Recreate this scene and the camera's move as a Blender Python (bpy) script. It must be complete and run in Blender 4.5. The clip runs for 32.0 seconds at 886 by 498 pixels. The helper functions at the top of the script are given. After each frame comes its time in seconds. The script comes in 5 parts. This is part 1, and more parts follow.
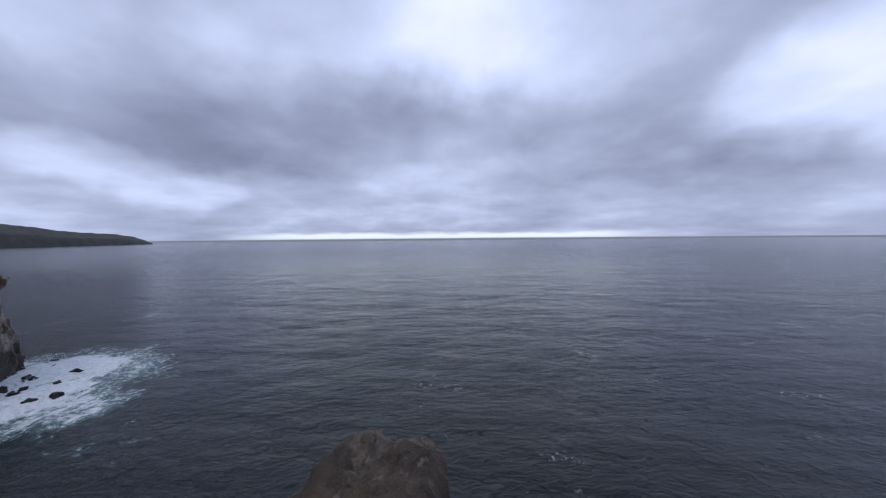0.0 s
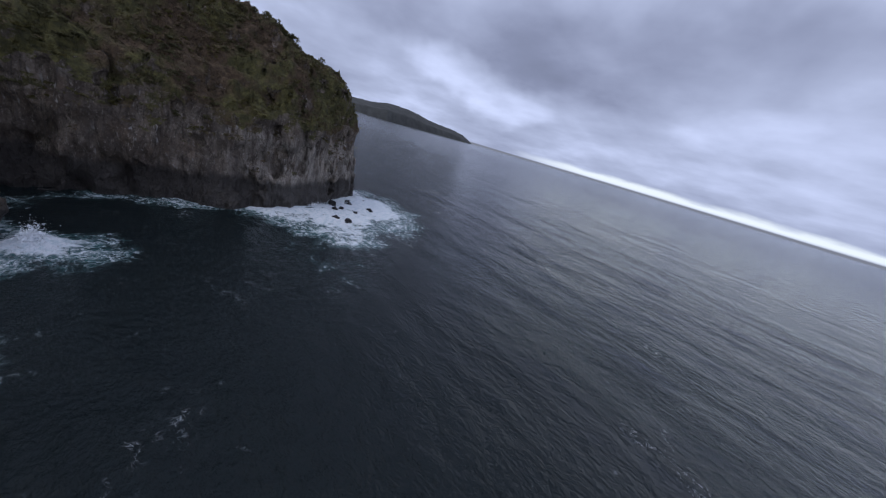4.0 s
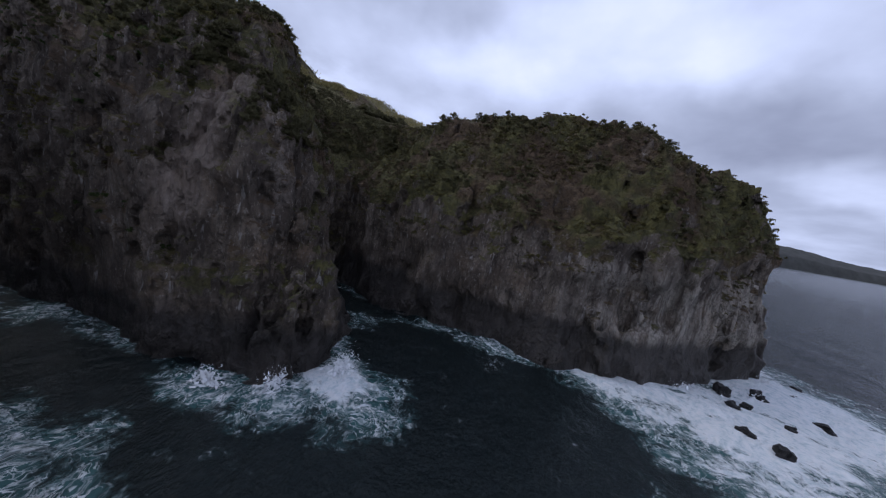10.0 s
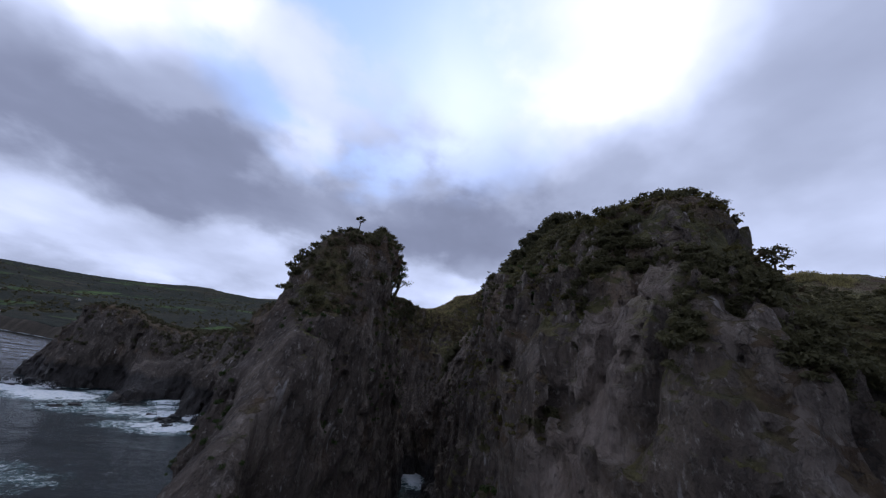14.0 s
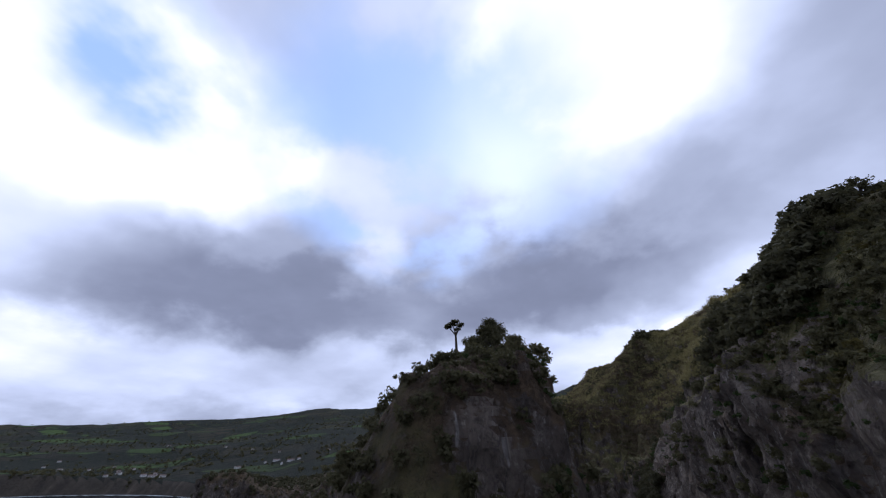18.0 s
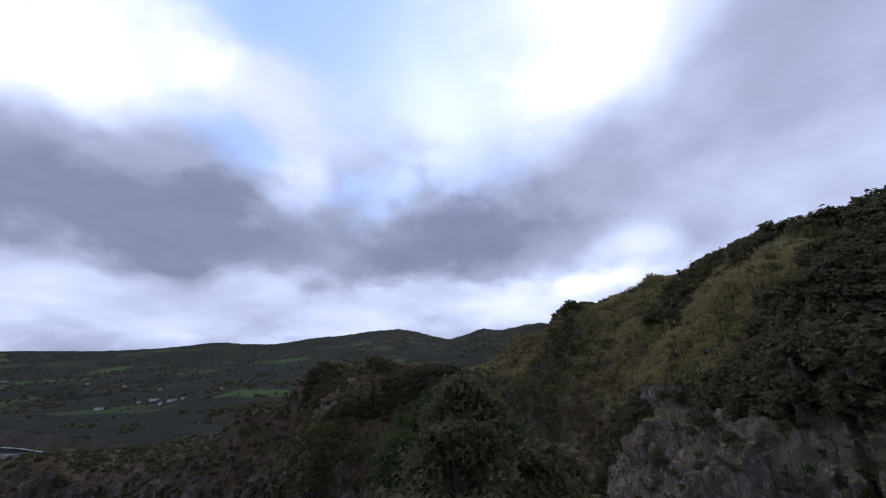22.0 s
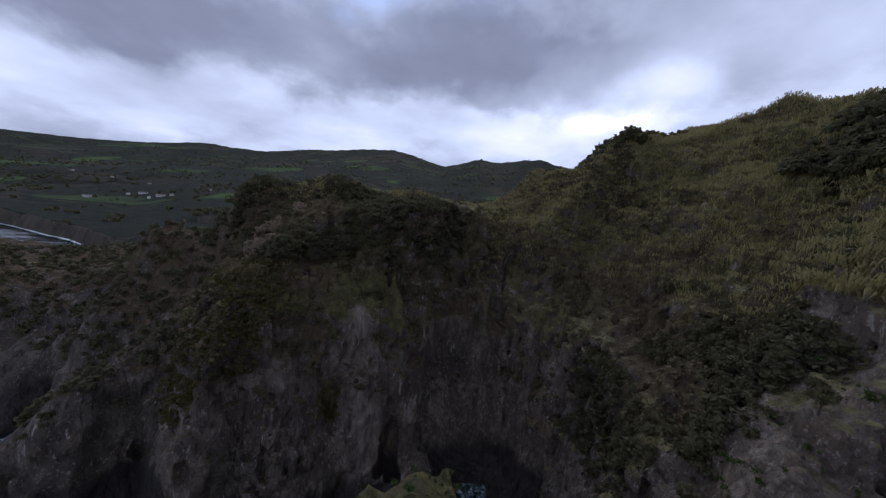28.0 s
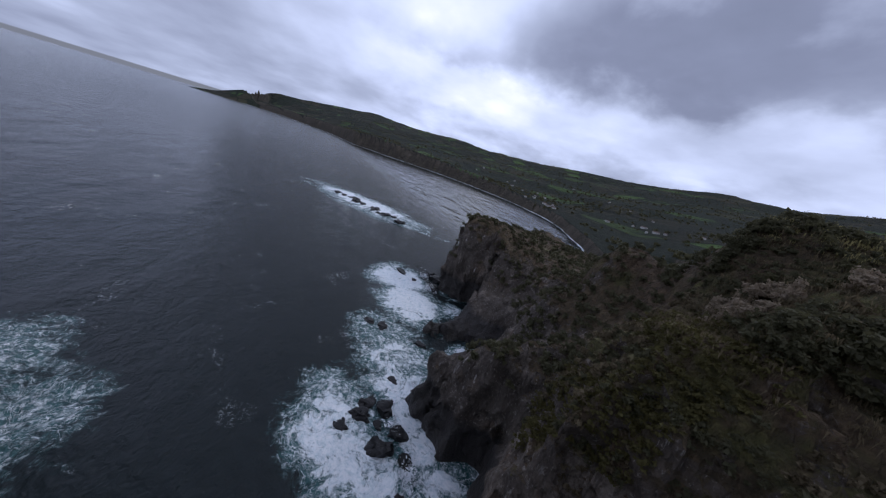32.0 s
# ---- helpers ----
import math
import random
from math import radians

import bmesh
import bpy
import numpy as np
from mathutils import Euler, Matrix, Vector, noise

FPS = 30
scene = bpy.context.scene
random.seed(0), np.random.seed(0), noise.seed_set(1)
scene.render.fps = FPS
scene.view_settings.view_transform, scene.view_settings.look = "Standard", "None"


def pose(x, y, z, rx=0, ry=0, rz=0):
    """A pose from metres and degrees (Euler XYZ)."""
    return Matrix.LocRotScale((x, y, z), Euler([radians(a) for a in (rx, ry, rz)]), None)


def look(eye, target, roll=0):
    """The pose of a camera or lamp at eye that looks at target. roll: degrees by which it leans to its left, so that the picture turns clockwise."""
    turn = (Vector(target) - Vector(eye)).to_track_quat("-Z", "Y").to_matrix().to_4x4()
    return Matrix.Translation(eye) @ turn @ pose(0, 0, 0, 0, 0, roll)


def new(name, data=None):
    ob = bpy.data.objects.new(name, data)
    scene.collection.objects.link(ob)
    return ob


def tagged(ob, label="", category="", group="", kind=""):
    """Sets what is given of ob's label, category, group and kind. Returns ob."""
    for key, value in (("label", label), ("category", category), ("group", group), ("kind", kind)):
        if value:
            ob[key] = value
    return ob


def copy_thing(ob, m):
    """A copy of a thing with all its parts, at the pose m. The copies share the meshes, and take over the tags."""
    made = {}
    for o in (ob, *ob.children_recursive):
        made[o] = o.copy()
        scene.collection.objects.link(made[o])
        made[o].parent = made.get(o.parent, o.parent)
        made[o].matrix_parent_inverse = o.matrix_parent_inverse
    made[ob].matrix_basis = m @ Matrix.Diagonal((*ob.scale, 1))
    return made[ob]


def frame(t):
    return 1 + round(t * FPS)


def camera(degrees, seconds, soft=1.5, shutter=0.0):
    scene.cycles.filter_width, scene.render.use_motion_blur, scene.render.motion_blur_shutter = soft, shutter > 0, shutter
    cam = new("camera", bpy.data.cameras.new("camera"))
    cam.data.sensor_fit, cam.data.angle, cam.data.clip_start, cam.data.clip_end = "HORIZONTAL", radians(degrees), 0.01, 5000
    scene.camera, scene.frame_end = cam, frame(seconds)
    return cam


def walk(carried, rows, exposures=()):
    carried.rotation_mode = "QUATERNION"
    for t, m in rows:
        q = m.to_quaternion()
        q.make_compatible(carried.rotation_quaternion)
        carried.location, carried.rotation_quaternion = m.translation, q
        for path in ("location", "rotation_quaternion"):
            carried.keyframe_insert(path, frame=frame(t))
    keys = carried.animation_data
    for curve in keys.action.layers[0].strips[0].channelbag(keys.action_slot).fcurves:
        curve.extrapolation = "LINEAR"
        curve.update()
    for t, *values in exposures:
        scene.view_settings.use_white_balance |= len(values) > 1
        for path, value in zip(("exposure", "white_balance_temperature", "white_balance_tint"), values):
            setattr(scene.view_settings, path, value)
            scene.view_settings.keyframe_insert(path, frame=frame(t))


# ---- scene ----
cam = camera(108.95, 32.0, soft=1.2)
walk(cam, [
    (0, pose(42.14, -36.69, 42.31, 87.99, 0.51, -0.27)),
    (0.5, pose(42.40, -32.90, 42.28, 83.22, 1.63, -2.50)),
    (1, pose(42.55, -29.10, 42.20, 74.96, 3.87, -8.17)),
    (1.5, pose(42.60, -25.30, 42.05, 69.34, 2.72, -9.67)),
    (2, pose(42.35, -21.50, 41.80, 65.23, -4.36, -1.63)),
    (2.5, pose(41.70, -17.80, 41.30, 66.06, -12.18, 13.66)),
    (3, pose(40.50, -14.30, 40.60, 66.95, -14.79, 28.13)),
    (3.5, pose(38.30, -11.00, 39.60, 68.29, -15.88, 38.07)),
    (4, pose(35.30, -8.00, 38.40, 69.85, -15.76, 47.59)),
    (4.5, pose(31.90, -5.40, 37.00, 71.36, -15.59, 56.08)),
    (6.5, pose(18.44, -1.84, 32.91, 74.13, -7.82, 78.48)),
    (7, pose(14.75, -1.32, 32.08, 74.48, -5.33, 80.43)),
    (7.5, pose(11.34, -1.16, 31.75, 74.82, -4.04, 81.92)),
    (8, pose(7.70, -0.80, 31.03, 75.46, -3.53, 83.41)),
    (8.5, pose(3.95, -0.26, 30.65, 76.30, -4.06, 85.49)),
    (9, pose(0.00, 0.00, 30.00, 77.64, -5.20, 88.50)),
    (9.5, pose(-3.93, 0.23, 29.46, 79.98, -7.74, 94.90)),
    (10, pose(-7.56, 0.02, 29.09, 81.69, -10.01, 102.04)),
    (10.5, pose(-11.52, -0.60, 29.48, 82.59, -11.47, 109.30)),
    (11, pose(-15.53, -1.84, 29.82, 83.22, -12.76, 117.96)),
    (11.5, pose(-19.15, -4.60, 29.20, 85.36, -13.12, 125.88)),
    (12, pose(-23.67, -7.52, 29.13, 89.35, -12.69, 134.68)),
    (12.5, pose(-25.43, -10.31, 29.16, 94.52, -11.86, 143.14)),
    (13, pose(-27.52, -14.08, 29.68, 100.27, -11.14, 152.60)),
    (13.5, pose(-29.28, -17.99, 30.83, 106.18, -9.56, 161.29)),
    (14, pose(-30.28, -22.01, 32.44, 111.14, -7.71, 168.55)),
    (14.5, pose(-30.86, -25.89, 34.14, 115.07, -7.52, 178.69)),
    (15, pose(-30.50, -29.87, 36.00, 117.04, -6.10, 184.73)),
    (15.5, pose(-29.92, -33.10, 37.26, 118.55, -3.93, 187.74)),
    (17.5, pose(-25.98, -48.28, 45.65, 122.40, 1.10, 189.88)),
    (18, pose(-25.07, -52.02, 47.87, 122.91, 1.54, 188.63)),
    (18.5, pose(-24.35, -55.76, 50.38, 122.96, 1.86, 186.78)),
    (19, pose(-23.71, -59.55, 52.74, 122.70, 2.04, 184.40)),
    (19.5, pose(-23.36, -63.39, 54.96, 122.28, 2.05, 182.21)),
    (20, pose(-23.06, -67.34, 57.02, 121.44, 1.95, 180.04)),
    (20.5, pose(-22.63, -71.10, 59.20, 119.79, 1.87, 177.81)),
    (21, pose(-22.57, -75.13, 61.24, 117.64, 1.80, 175.91)),
    (21.5, pose(-22.90, -79.33, 63.09, 115.10, 1.61, 174.47)),
    (22, pose(-22.63, -83.18, 65.08, 112.67, 1.61, 173.54)),
    (22.5, pose(-22.80, -87.45, 66.38, 110.80, 1.40, 172.78)),
    (23, pose(-23.21, -91.81, 68.09, 107.91, 1.59, 171.67)),
    (23.5, pose(-23.49, -95.89, 69.91, 101.94, 1.66, 169.13)),
    (24, pose(-24.08, -99.92, 70.90, 97.99, 1.09, 167.40)),
    (24.5, pose(-24.77, -103.93, 71.30, 95.50, -0.16, 166.97)),
    (26.5, pose(-27.32, -119.88, 70.64, 89.25, -1.83, 166.70)),
    (27, pose(-27.75, -124.03, 70.56, 86.77, -2.18, 167.18)),
    (27.5, pose(-28.14, -127.85, 70.12, 84.43, -3.01, 168.61)),
    (28, pose(-28.60, -131.84, 69.76, 82.14, -4.49, 171.99)),
    (28.5, pose(-28.97, -135.84, 69.27, 80.17, -6.89, 178.21)),
    (29, pose(-29.75, -139.46, 68.82, 78.18, -9.03, 186.63)),
    (29.5, pose(-28.91, -143.07, 67.78, 76.91, -10.98, 195.93)),
    (30, pose(-27.69, -146.45, 67.06, 75.81, -12.32, 205.83)),
    (30.5, pose(-25.66, -149.55, 65.88, 75.13, -13.38, 215.35)),
    (31, pose(-23.21, -152.16, 64.93, 74.54, -14.30, 225.90)),
    (31.5, pose(-20.15, -154.55, 63.55, 74.40, -15.64, 237.83)),
    (32, pose(-18.49, -155.42, 65.06, 73.85, -16.46, 249.77)),
], exposures=[])

SKY_STRENGTH = 1.0
SUN_POWER = 0.5
VOXEL = 1.0
# bearing, height, inner and outer radius in degrees, gain
MASSES_SEAWARD = [
    (-18, 33, 4, 20, 0.24), (14, 36, 4, 22, 0.25), (8, 78, 14, 40, -0.16), (-53, 16, 2, 16, 0.3), (48, 10, 1, 9, 0.25), (38, 7, 1, 8, 0.18), (2, 10, 1, 20, 0.12), (45, 17, 4, 18, -0.1),
    (22, 17, 4, 20, -0.13), (-4, 20, 3, 16, -0.12), (-34, 24, 5, 18, -0.08), (-46, 9, 2, 10, -0.12), (107, 17, 3, 18, 0.25), (80, 22, 4, 18, 0.2), (66, 16, 3, 14, -0.14),
    (58, 25, 3, 12, 0.12), (112, 36, 8, 26, 0.13)]
MASSES_LANDWARD = [
    (262, 30, 6, 24, 0.36),     (225, 64, 8, 26, 0.26), (241, 40, 5, 15, 0.34), (151, 51, 5, 15, 0.34), (139, 56, 4, 14, 0.18), (203, 32, 1.5, 6, 0.2), (141, 17, 3, 10, 0.16), (178, 28, 4, 14, -0.1),
    (159, 13, 3, 14, 0.2), (145, 18, 2, 13, 0.14), (133, 21, 2, 12, 0.13), (245, 11, 3, 11, 0.15), (222, 20, 6, 22, -0.1), (142, 29, 4, 12, -0.06), (120, 26, 6, 18, -0.06),
    (266, 8, 4, 18, 0.12)]
SKY_MASSES = MASSES_SEAWARD + MASSES_LANDWARD
SKY_HOLES = [(192, 46, 10, 20, 0.75), (176, 40, 6, 14, 0.6), (213, 41, 4, 10, 0.5), (247, 46, 3, 8, 0.9)]

# ---------------------------------------------------------------- world
def node(nt, kind, **kw):
    n = nt.nodes.new(kind)
    for key, value in kw.items():
        if key == "operation":
            n.operation = value
        elif key == "blend_type":
            n.blend_type = value
        elif key == "data_type":
            n.data_type = value
        elif key == "clamp":
            n.use_clamp = value
    return n


class Net:
    """Small helper that wires shader nodes by expression."""

    def __init__(self, nt):
        self.nt = nt

    def put(self, sock, v):
        if isinstance(v, bpy.types.NodeSocket):
            self.nt.links.new(v, sock)
        elif v is not None:
            sock.default_value = v

    def m(self, op, a, b=None, c=None, clamp=False):
        n = node(self.nt, "ShaderNodeMath", operation=op, clamp=clamp)
        for i, v in enumerate((a, b, c)):
            self.put(n.inputs[i], v)
        return n.outputs[0]

    def v(self, op, a, b=None, scale=None):
        n = node(self.nt, "ShaderNodeVectorMath", operation=op)
        self.put(n.inputs[0], a)
        if b is not None:
            self.put(n.inputs[1], b)
        if scale is not None:
            self.put(n.inputs[3], scale)
        return n.outputs["Value"] if op in ("DOT_PRODUCT", "LENGTH") else n.outputs[0]

    def noise(self, vec, scale, detail=4.0, rough=0.5, distortion=0.0, colour=False):
        n = self.nt.nodes.new("ShaderNodeTexNoise")
        self.put(n.inputs["Vector"], vec)
        self.put(n.inputs["Scale"], scale)
        self.put(n.inputs["Detail"], detail)
        self.put(n.inputs["Roughness"], rough)
        self.put(n.inputs["Distortion"], distortion)
        return n.outputs[1 if colour else 0]

    def voronoi(self, vec, scale, feature="F1", out="Distance"):
        n = self.nt.nodes.new("ShaderNodeTexVoronoi")
        n.feature = feature
        self.put(n.inputs["Vector"], vec)
        self.put(n.inputs["Scale"], scale)
        return n.outputs[out]

    def step(self, x, lo, hi):
        n = self.nt.nodes.new("ShaderNodeMapRange")
        n.interpolation_type = "SMOOTHSTEP"
        self.put(n.inputs["Value"], x)
        self.put(n.inputs["From Min"], lo)
        self.put(n.inputs["From Max"], hi)
        return n.outputs[0]

    def mix(self, fac, a, b):
        n = node(self.nt, "ShaderNodeMix", data_type="RGBA")
        self.put(n.inputs[0], fac)
        self.put(n.inputs[6], (*a, 1) if isinstance(a, tuple) else a)
        self.put(n.inputs[7], (*b, 1) if isinstance(b, tuple) else b)
        return n.outputs[2]

    def ramp(self, fac, stops):
        n = self.nt.nodes.new("ShaderNodeValToRGB")
        self.put(n.inputs[0], fac)
        el = n.color_ramp.elements
        while len(el) < len(stops):
            el.new(0.5)
        for e, (p, c) in zip(el, stops):
            e.position, e.color = p, (*c, 1)
        return n.outputs[0]

    def mapping(self, vec, scale):
        return self.v("MULTIPLY", vec, scale)

    def xyz(self, vec):
        n = self.nt.nodes.new("ShaderNodeSeparateXYZ")
        self.put(n.inputs[0], vec)
        return n.outputs

    def join(self, x, y, z):
        n = self.nt.nodes.new("ShaderNodeCombineXYZ")
        for i, q in enumerate((x, y, z)):
            self.put(n.inputs[i], q)
        return n.outputs[0]

    def bump(self, height, strength, distance, normal=None):
        n = self.nt.nodes.new("ShaderNodeBump")
        self.put(n.inputs["Strength"], strength)
        self.put(n.inputs["Distance"], distance)
        self.put(n.inputs["Height"], height)
        if normal is not None:
            self.put(n.inputs["Normal"], normal)
        return n.outputs[0]


def bearing(yaw, elev):
    a, e = radians(yaw), radians(elev)
    return (-math.sin(a) * math.cos(e), math.cos(a) * math.cos(e), math.sin(e))


SUN_YAW, SUN_ELEV = 172.0, 44.0
world = bpy.data.worlds.new("overcast_sky")
scene.world = world
world.use_nodes = True
wt = world.node_tree
wt.nodes.clear()
W = Net(wt)
sky_tex = wt.nodes.new("ShaderNodeTexSky")
sky_tex.sky_type = "NISHITA"
sky_tex.sun_disc = False
sky_tex.sun_elevation = radians(SUN_ELEV)
sky_tex.sun_rotation = radians(-SUN_YAW)
sky_tex.air_density, sky_tex.dust_density = 1.0, 0.6
direction = wt.nodes.new("ShaderNodeTexCoord").outputs["Generated"]
dx, dy, dz = W.xyz(direction)
# cloud deck seen in perspective
lift = W.m("ADD", W.m("MAXIMUM", dz, 0.0), 0.21)
deck = W.join(W.m("DIVIDE", dx, lift), W.m("DIVIDE", dy, lift), 0.0)
fbm = W.noise(deck, 0.75, 6.0, 0.50, 0.12)
fbm2 = W.noise(W.v("ADD", deck, (7.3, 2.1, 0.0)), 2.3, 5.0, 0.5, 0.0)
wobble = W.v("SCALE", W.v("SUBTRACT", W.noise(direction, 3.2, 4.0, 0.55, 0.0, True), (0.5, 0.5, 0.5)), None, 0.22)
bent = W.v("NORMALIZE", W.v("MULTIPLY", W.v("ADD", direction, wobble), (1.0, 1.0, 2.1)))


def blob(yaw, elev, inner, outer):
    """A soft-edged cloud region around a bearing; sizes in degrees."""
    c = Vector(bearing(yaw, elev))
    dot = W.v("DOT_PRODUCT", bent, tuple(Vector((c.x, c.y, c.z * 2.1)).normalized()))
    return W.step(dot, math.cos(radians(outer)), math.cos(radians(inner)))


value = W.m("ADD", W.m("MULTIPLY_ADD", W.m("SUBTRACT", fbm, 0.5), 0.75, 0.525), W.m("MULTIPLY", W.m("SUBTRACT", fbm2, 0.5), 0.30))
# brighter and darker masses of the overcast
for yaw, elev, inner, outer, gain in SKY_MASSES:
    value = W.m("MULTIPLY_ADD", blob(yaw, elev, inner, outer), gain, value)
# layers low over the land: a bright gap below a dark bank
toward = W.v("DOT_PRODUCT", direction, bearing(192, 0))
south = W.step(toward, 0.12, 0.5)
puff = W.noise(W.mapping(direction, (1.0, 1.0, 1.6)), 5.5, 6.0, 0.52, 0.1)
bz = W.m("MULTIPLY_ADD", W.m("SUBTRACT", fbm, 0.5), 0.18, W.m("MULTIPLY_ADD", W.m("SUBTRACT", puff, 0.5), 0.26, dz))
bt = W.m("MULTIPLY_ADD", W.m("SUBTRACT", puff, 0.5), 0.52, W.m("MULTIPLY_ADD", W.m("SUBTRACT", fbm, 0.5), 0.22, dz))
gap = W.m("MULTIPLY", W.step(bz, 0.04, 0.15), W.step(bz, 0.31, 0.22))
bank = W.m("MULTIPLY", W.step(bz, 0.24, 0.33), W.step(bt, 0.55, 0.44))
value = W.m("MULTIPLY_ADD", W.m("MULTIPLY", gap, south), 0.23, value)
value = W.m("MULTIPLY_ADD", W.m("MULTIPLY", bank, W.step(toward, 0.30, 0.80)), -0.13, value)
cloud = W.ramp(value, [(0.0, (0.15, 0.175, 0.26)), (0.30, (0.25, 0.285, 0.43)), (0.55, (0.43, 0.49, 0.70)),
                       (0.78, (0.68, 0.77, 1.09)), (0.92, (0.87, 0.94, 1.16)), (1.0, (1.05, 1.09, 1.20))])
clear = W.v("ADD", W.v("SCALE", sky_tex.outputs[0], None, 0.06), (0.26, 0.44, 0.95))
hole = None
for yaw, elev, inner, outer, gain in SKY_HOLES:
    h_ = W.m("MULTIPLY", blob(yaw, elev, inner, outer), gain)
    hole = h_ if hole is None else W.m("MAXIMUM", hole, h_)
hole = W.m("MULTIPLY", hole, W.step(fbm2, 0.62, 0.42), None, True)
sky_col = W.mix(hole, cloud, clear)
# the clear strip under the cloud's edge along the sea horizon
strip = W.m("MULTIPLY", W.step(dz, -0.004, 0.004), W.step(W.m("MULTIPLY_ADD", W.m("SUBTRACT", fbm2, 0.5), 0.02, dz), 0.021, 0.009))
strip = W.m("MULTIPLY", strip, W.step(dy, 0.80, 0.93))
sky_col = W.mix(strip, sky_col, (0.86, 0.95, 1.05))
# far sea below the horizon
sky_col = W.mix(W.step(dz, 0.0, -0.003), sky_col, (0.20, 0.22, 0.28))
back = wt.nodes.new("ShaderNodeBackground")
wt.links.new(sky_col, back.inputs[0])
back.inputs[1].default_value = SKY_STRENGTH
wt.links.new(back.outputs[0], wt.nodes.new("ShaderNodeOutputWorld").inputs[0])

sun_data = bpy.data.lights.new("sun", "SUN")
sun_data.energy, sun_data.angle, sun_data.color = SUN_POWER, radians(25), (1.0, 0.96, 0.9)
sun = new("sun", sun_data)
sun.matrix_world = look(Vector(bearing(SUN_YAW, SUN_ELEV)) * 300, (0, 0, 0))

# ---------------------------------------------------------------- materials


def material(name):
    m = bpy.data.materials.new(name)
    m.use_nodes = True
    n = Net(m.node_tree)
    return m, n, m.node_tree.nodes["Principled BSDF"]


def geometry(n):
    g = n.nt.nodes.new("ShaderNodeNewGeometry")
    return g.outputs["Position"], g.outputs["Normal"], g.outputs["True Normal"]


def cliff_material(name, green=1.0, dry=0.35, pale=1.0, warm=0.0, bed=0.0, veg=(8.0, 42.0), wet_top=7.5, scar=None, north=0.0, dark=0.0, close=0.0, brown=0.0, cane=None):
    """Weathered basalt with vertical streaks, lichen, ledges of turf and a wet foot."""
    mat, n, bsdf = material(name)
    pos, nor, true = geometry(n)
    x, y, z = n.xyz(pos)
    nz = n.xyz(true)[2]
    streak = n.noise(n.mapping(pos, (0.46, 0.46, 0.11)), 1.0, 8.0, 0.66, 0.15)
    blocks = n.noise(n.mapping(pos, (0.10, 0.10, 0.07)), 1.0, 5.0, 0.55, 0.3)
    grain = n.noise(pos, 1.7, 6.0, 0.65)
    rock = n.ramp(streak, [(0.36, (0.105, 0.081, 0.064)), (0.46, (0.162, 0.125, 0.095)), (0.55, (0.228, 0.180, 0.140)), (0.68, (0.36, 0.30, 0.245))])
    rock = n.mix(n.m("MULTIPLY", n.step(blocks, 0.62, 0.40), 0.62), rock, (0.100, 0.076, 0.060))
    rock = n.mix(n.m("MULTIPLY", n.step(n.noise(pos, 0.33, 5.0, 0.6), 0.55, 0.68), 0.5 * pale), rock, (0.41, 0.36, 0.315))
    if dark:
        rock = n.mix(dark, rock, (0.088, 0.073, 0.060))
    if bed:  # a paler flow of lava low in the cliff
        flow = n.m("MULTIPLY", n.step(n.m("MULTIPLY_ADD", n.m("SUBTRACT", blocks, 0.5), 14.0, z), 27.0, 21.0), n.step(streak, 0.36, 0.56))
        flow = n.m("MULTIPLY", flow, n.step(n.m("MULTIPLY_ADD", n.m("SUBTRACT", blocks, 0.5), 40.0, y), 2.0, 34.0))
        rock = n.mix(n.m("MULTIPLY", flow, bed), rock, (0.42, 0.375, 0.325))
    slab = n.noise(n.v("ADD", n.mapping(pos, (0.23, 0.23, 0.10)), n.v("SCALE", n.noise(pos, 0.5, 3.0, 0.6, 0.0, True), None, 0.25)), 1.0, 2.0, 0.4)
    rock = n.mix(n.m("MULTIPLY", n.step(slab, 0.50, 0.40), 0.55), rock, (0.070, 0.055, 0.046))
    rock = n.mix(n.m("MULTIPLY", n.step(slab, 0.57, 0.64), 0.35), rock, (0.34, 0.28, 0.235))
    rust = n.m("MULTIPLY", n.step(n.noise(pos, 0.09, 4.0, 0.6), 0.55, 0.72), 0.35 + warm)
    rock = n.mix(rust, rock, (0.21, 0.14, 0.088))
    crack = n.voronoi(n.v("ADD", n.mapping(pos, (0.55, 0.55, 0.22)), n.v("SCALE", n.noise(pos, 0.6, 4.0, 0.6, 0.0, True), None, 1.1)), 1.0, "DISTANCE_TO_EDGE")
    rock = n.mix(n.m("MULTIPLY", n.step(crack, 0.045, 0.0), n.m("MULTIPLY", n.step(n.noise(pos, 0.21, 3.0, 0.5), 0.42, 0.62), 0.7)), rock, (0.05, 0.041, 0.035))
    rock = n.mix(n.m("MULTIPLY", n.step(grain, 0.46, 0.62), 0.35), rock, (0.09, 0.071, 0.057))
    # lichen flecks and dark pits
    fleck = n.noise(n.mapping(pos, (1.0, 1.0, 0.55)), 1.9, 6.0, 0.74, 0.2)
    rock = n.mix(n.m("MULTIPLY", n.step(fleck, 0.55, 0.66), 0.55), rock, (0.43, 0.385, 0.34))
    rock = n.mix(n.m("MULTIPLY", n.step(fleck, 0.45, 0.35), 0.6), rock, (0.060, 0.050, 0.043))
    # fresh pale flakes and drips where slivers fell from the face
    sliver = n.noise(n.mapping(pos, (0.95, 0.95, 0.24)), 1.0, 3.0, 0.55, 0.3)
    sliver = n.m("MULTIPLY", n.step(sliver, 0.63, 0.69), n.step(n.noise(pos, 0.11, 3.0, 0.5), 0.44, 0.60))
    rock = n.mix(n.m("MULTIPLY", sliver, 0.75), rock, (0.40, 0.37, 0.345))
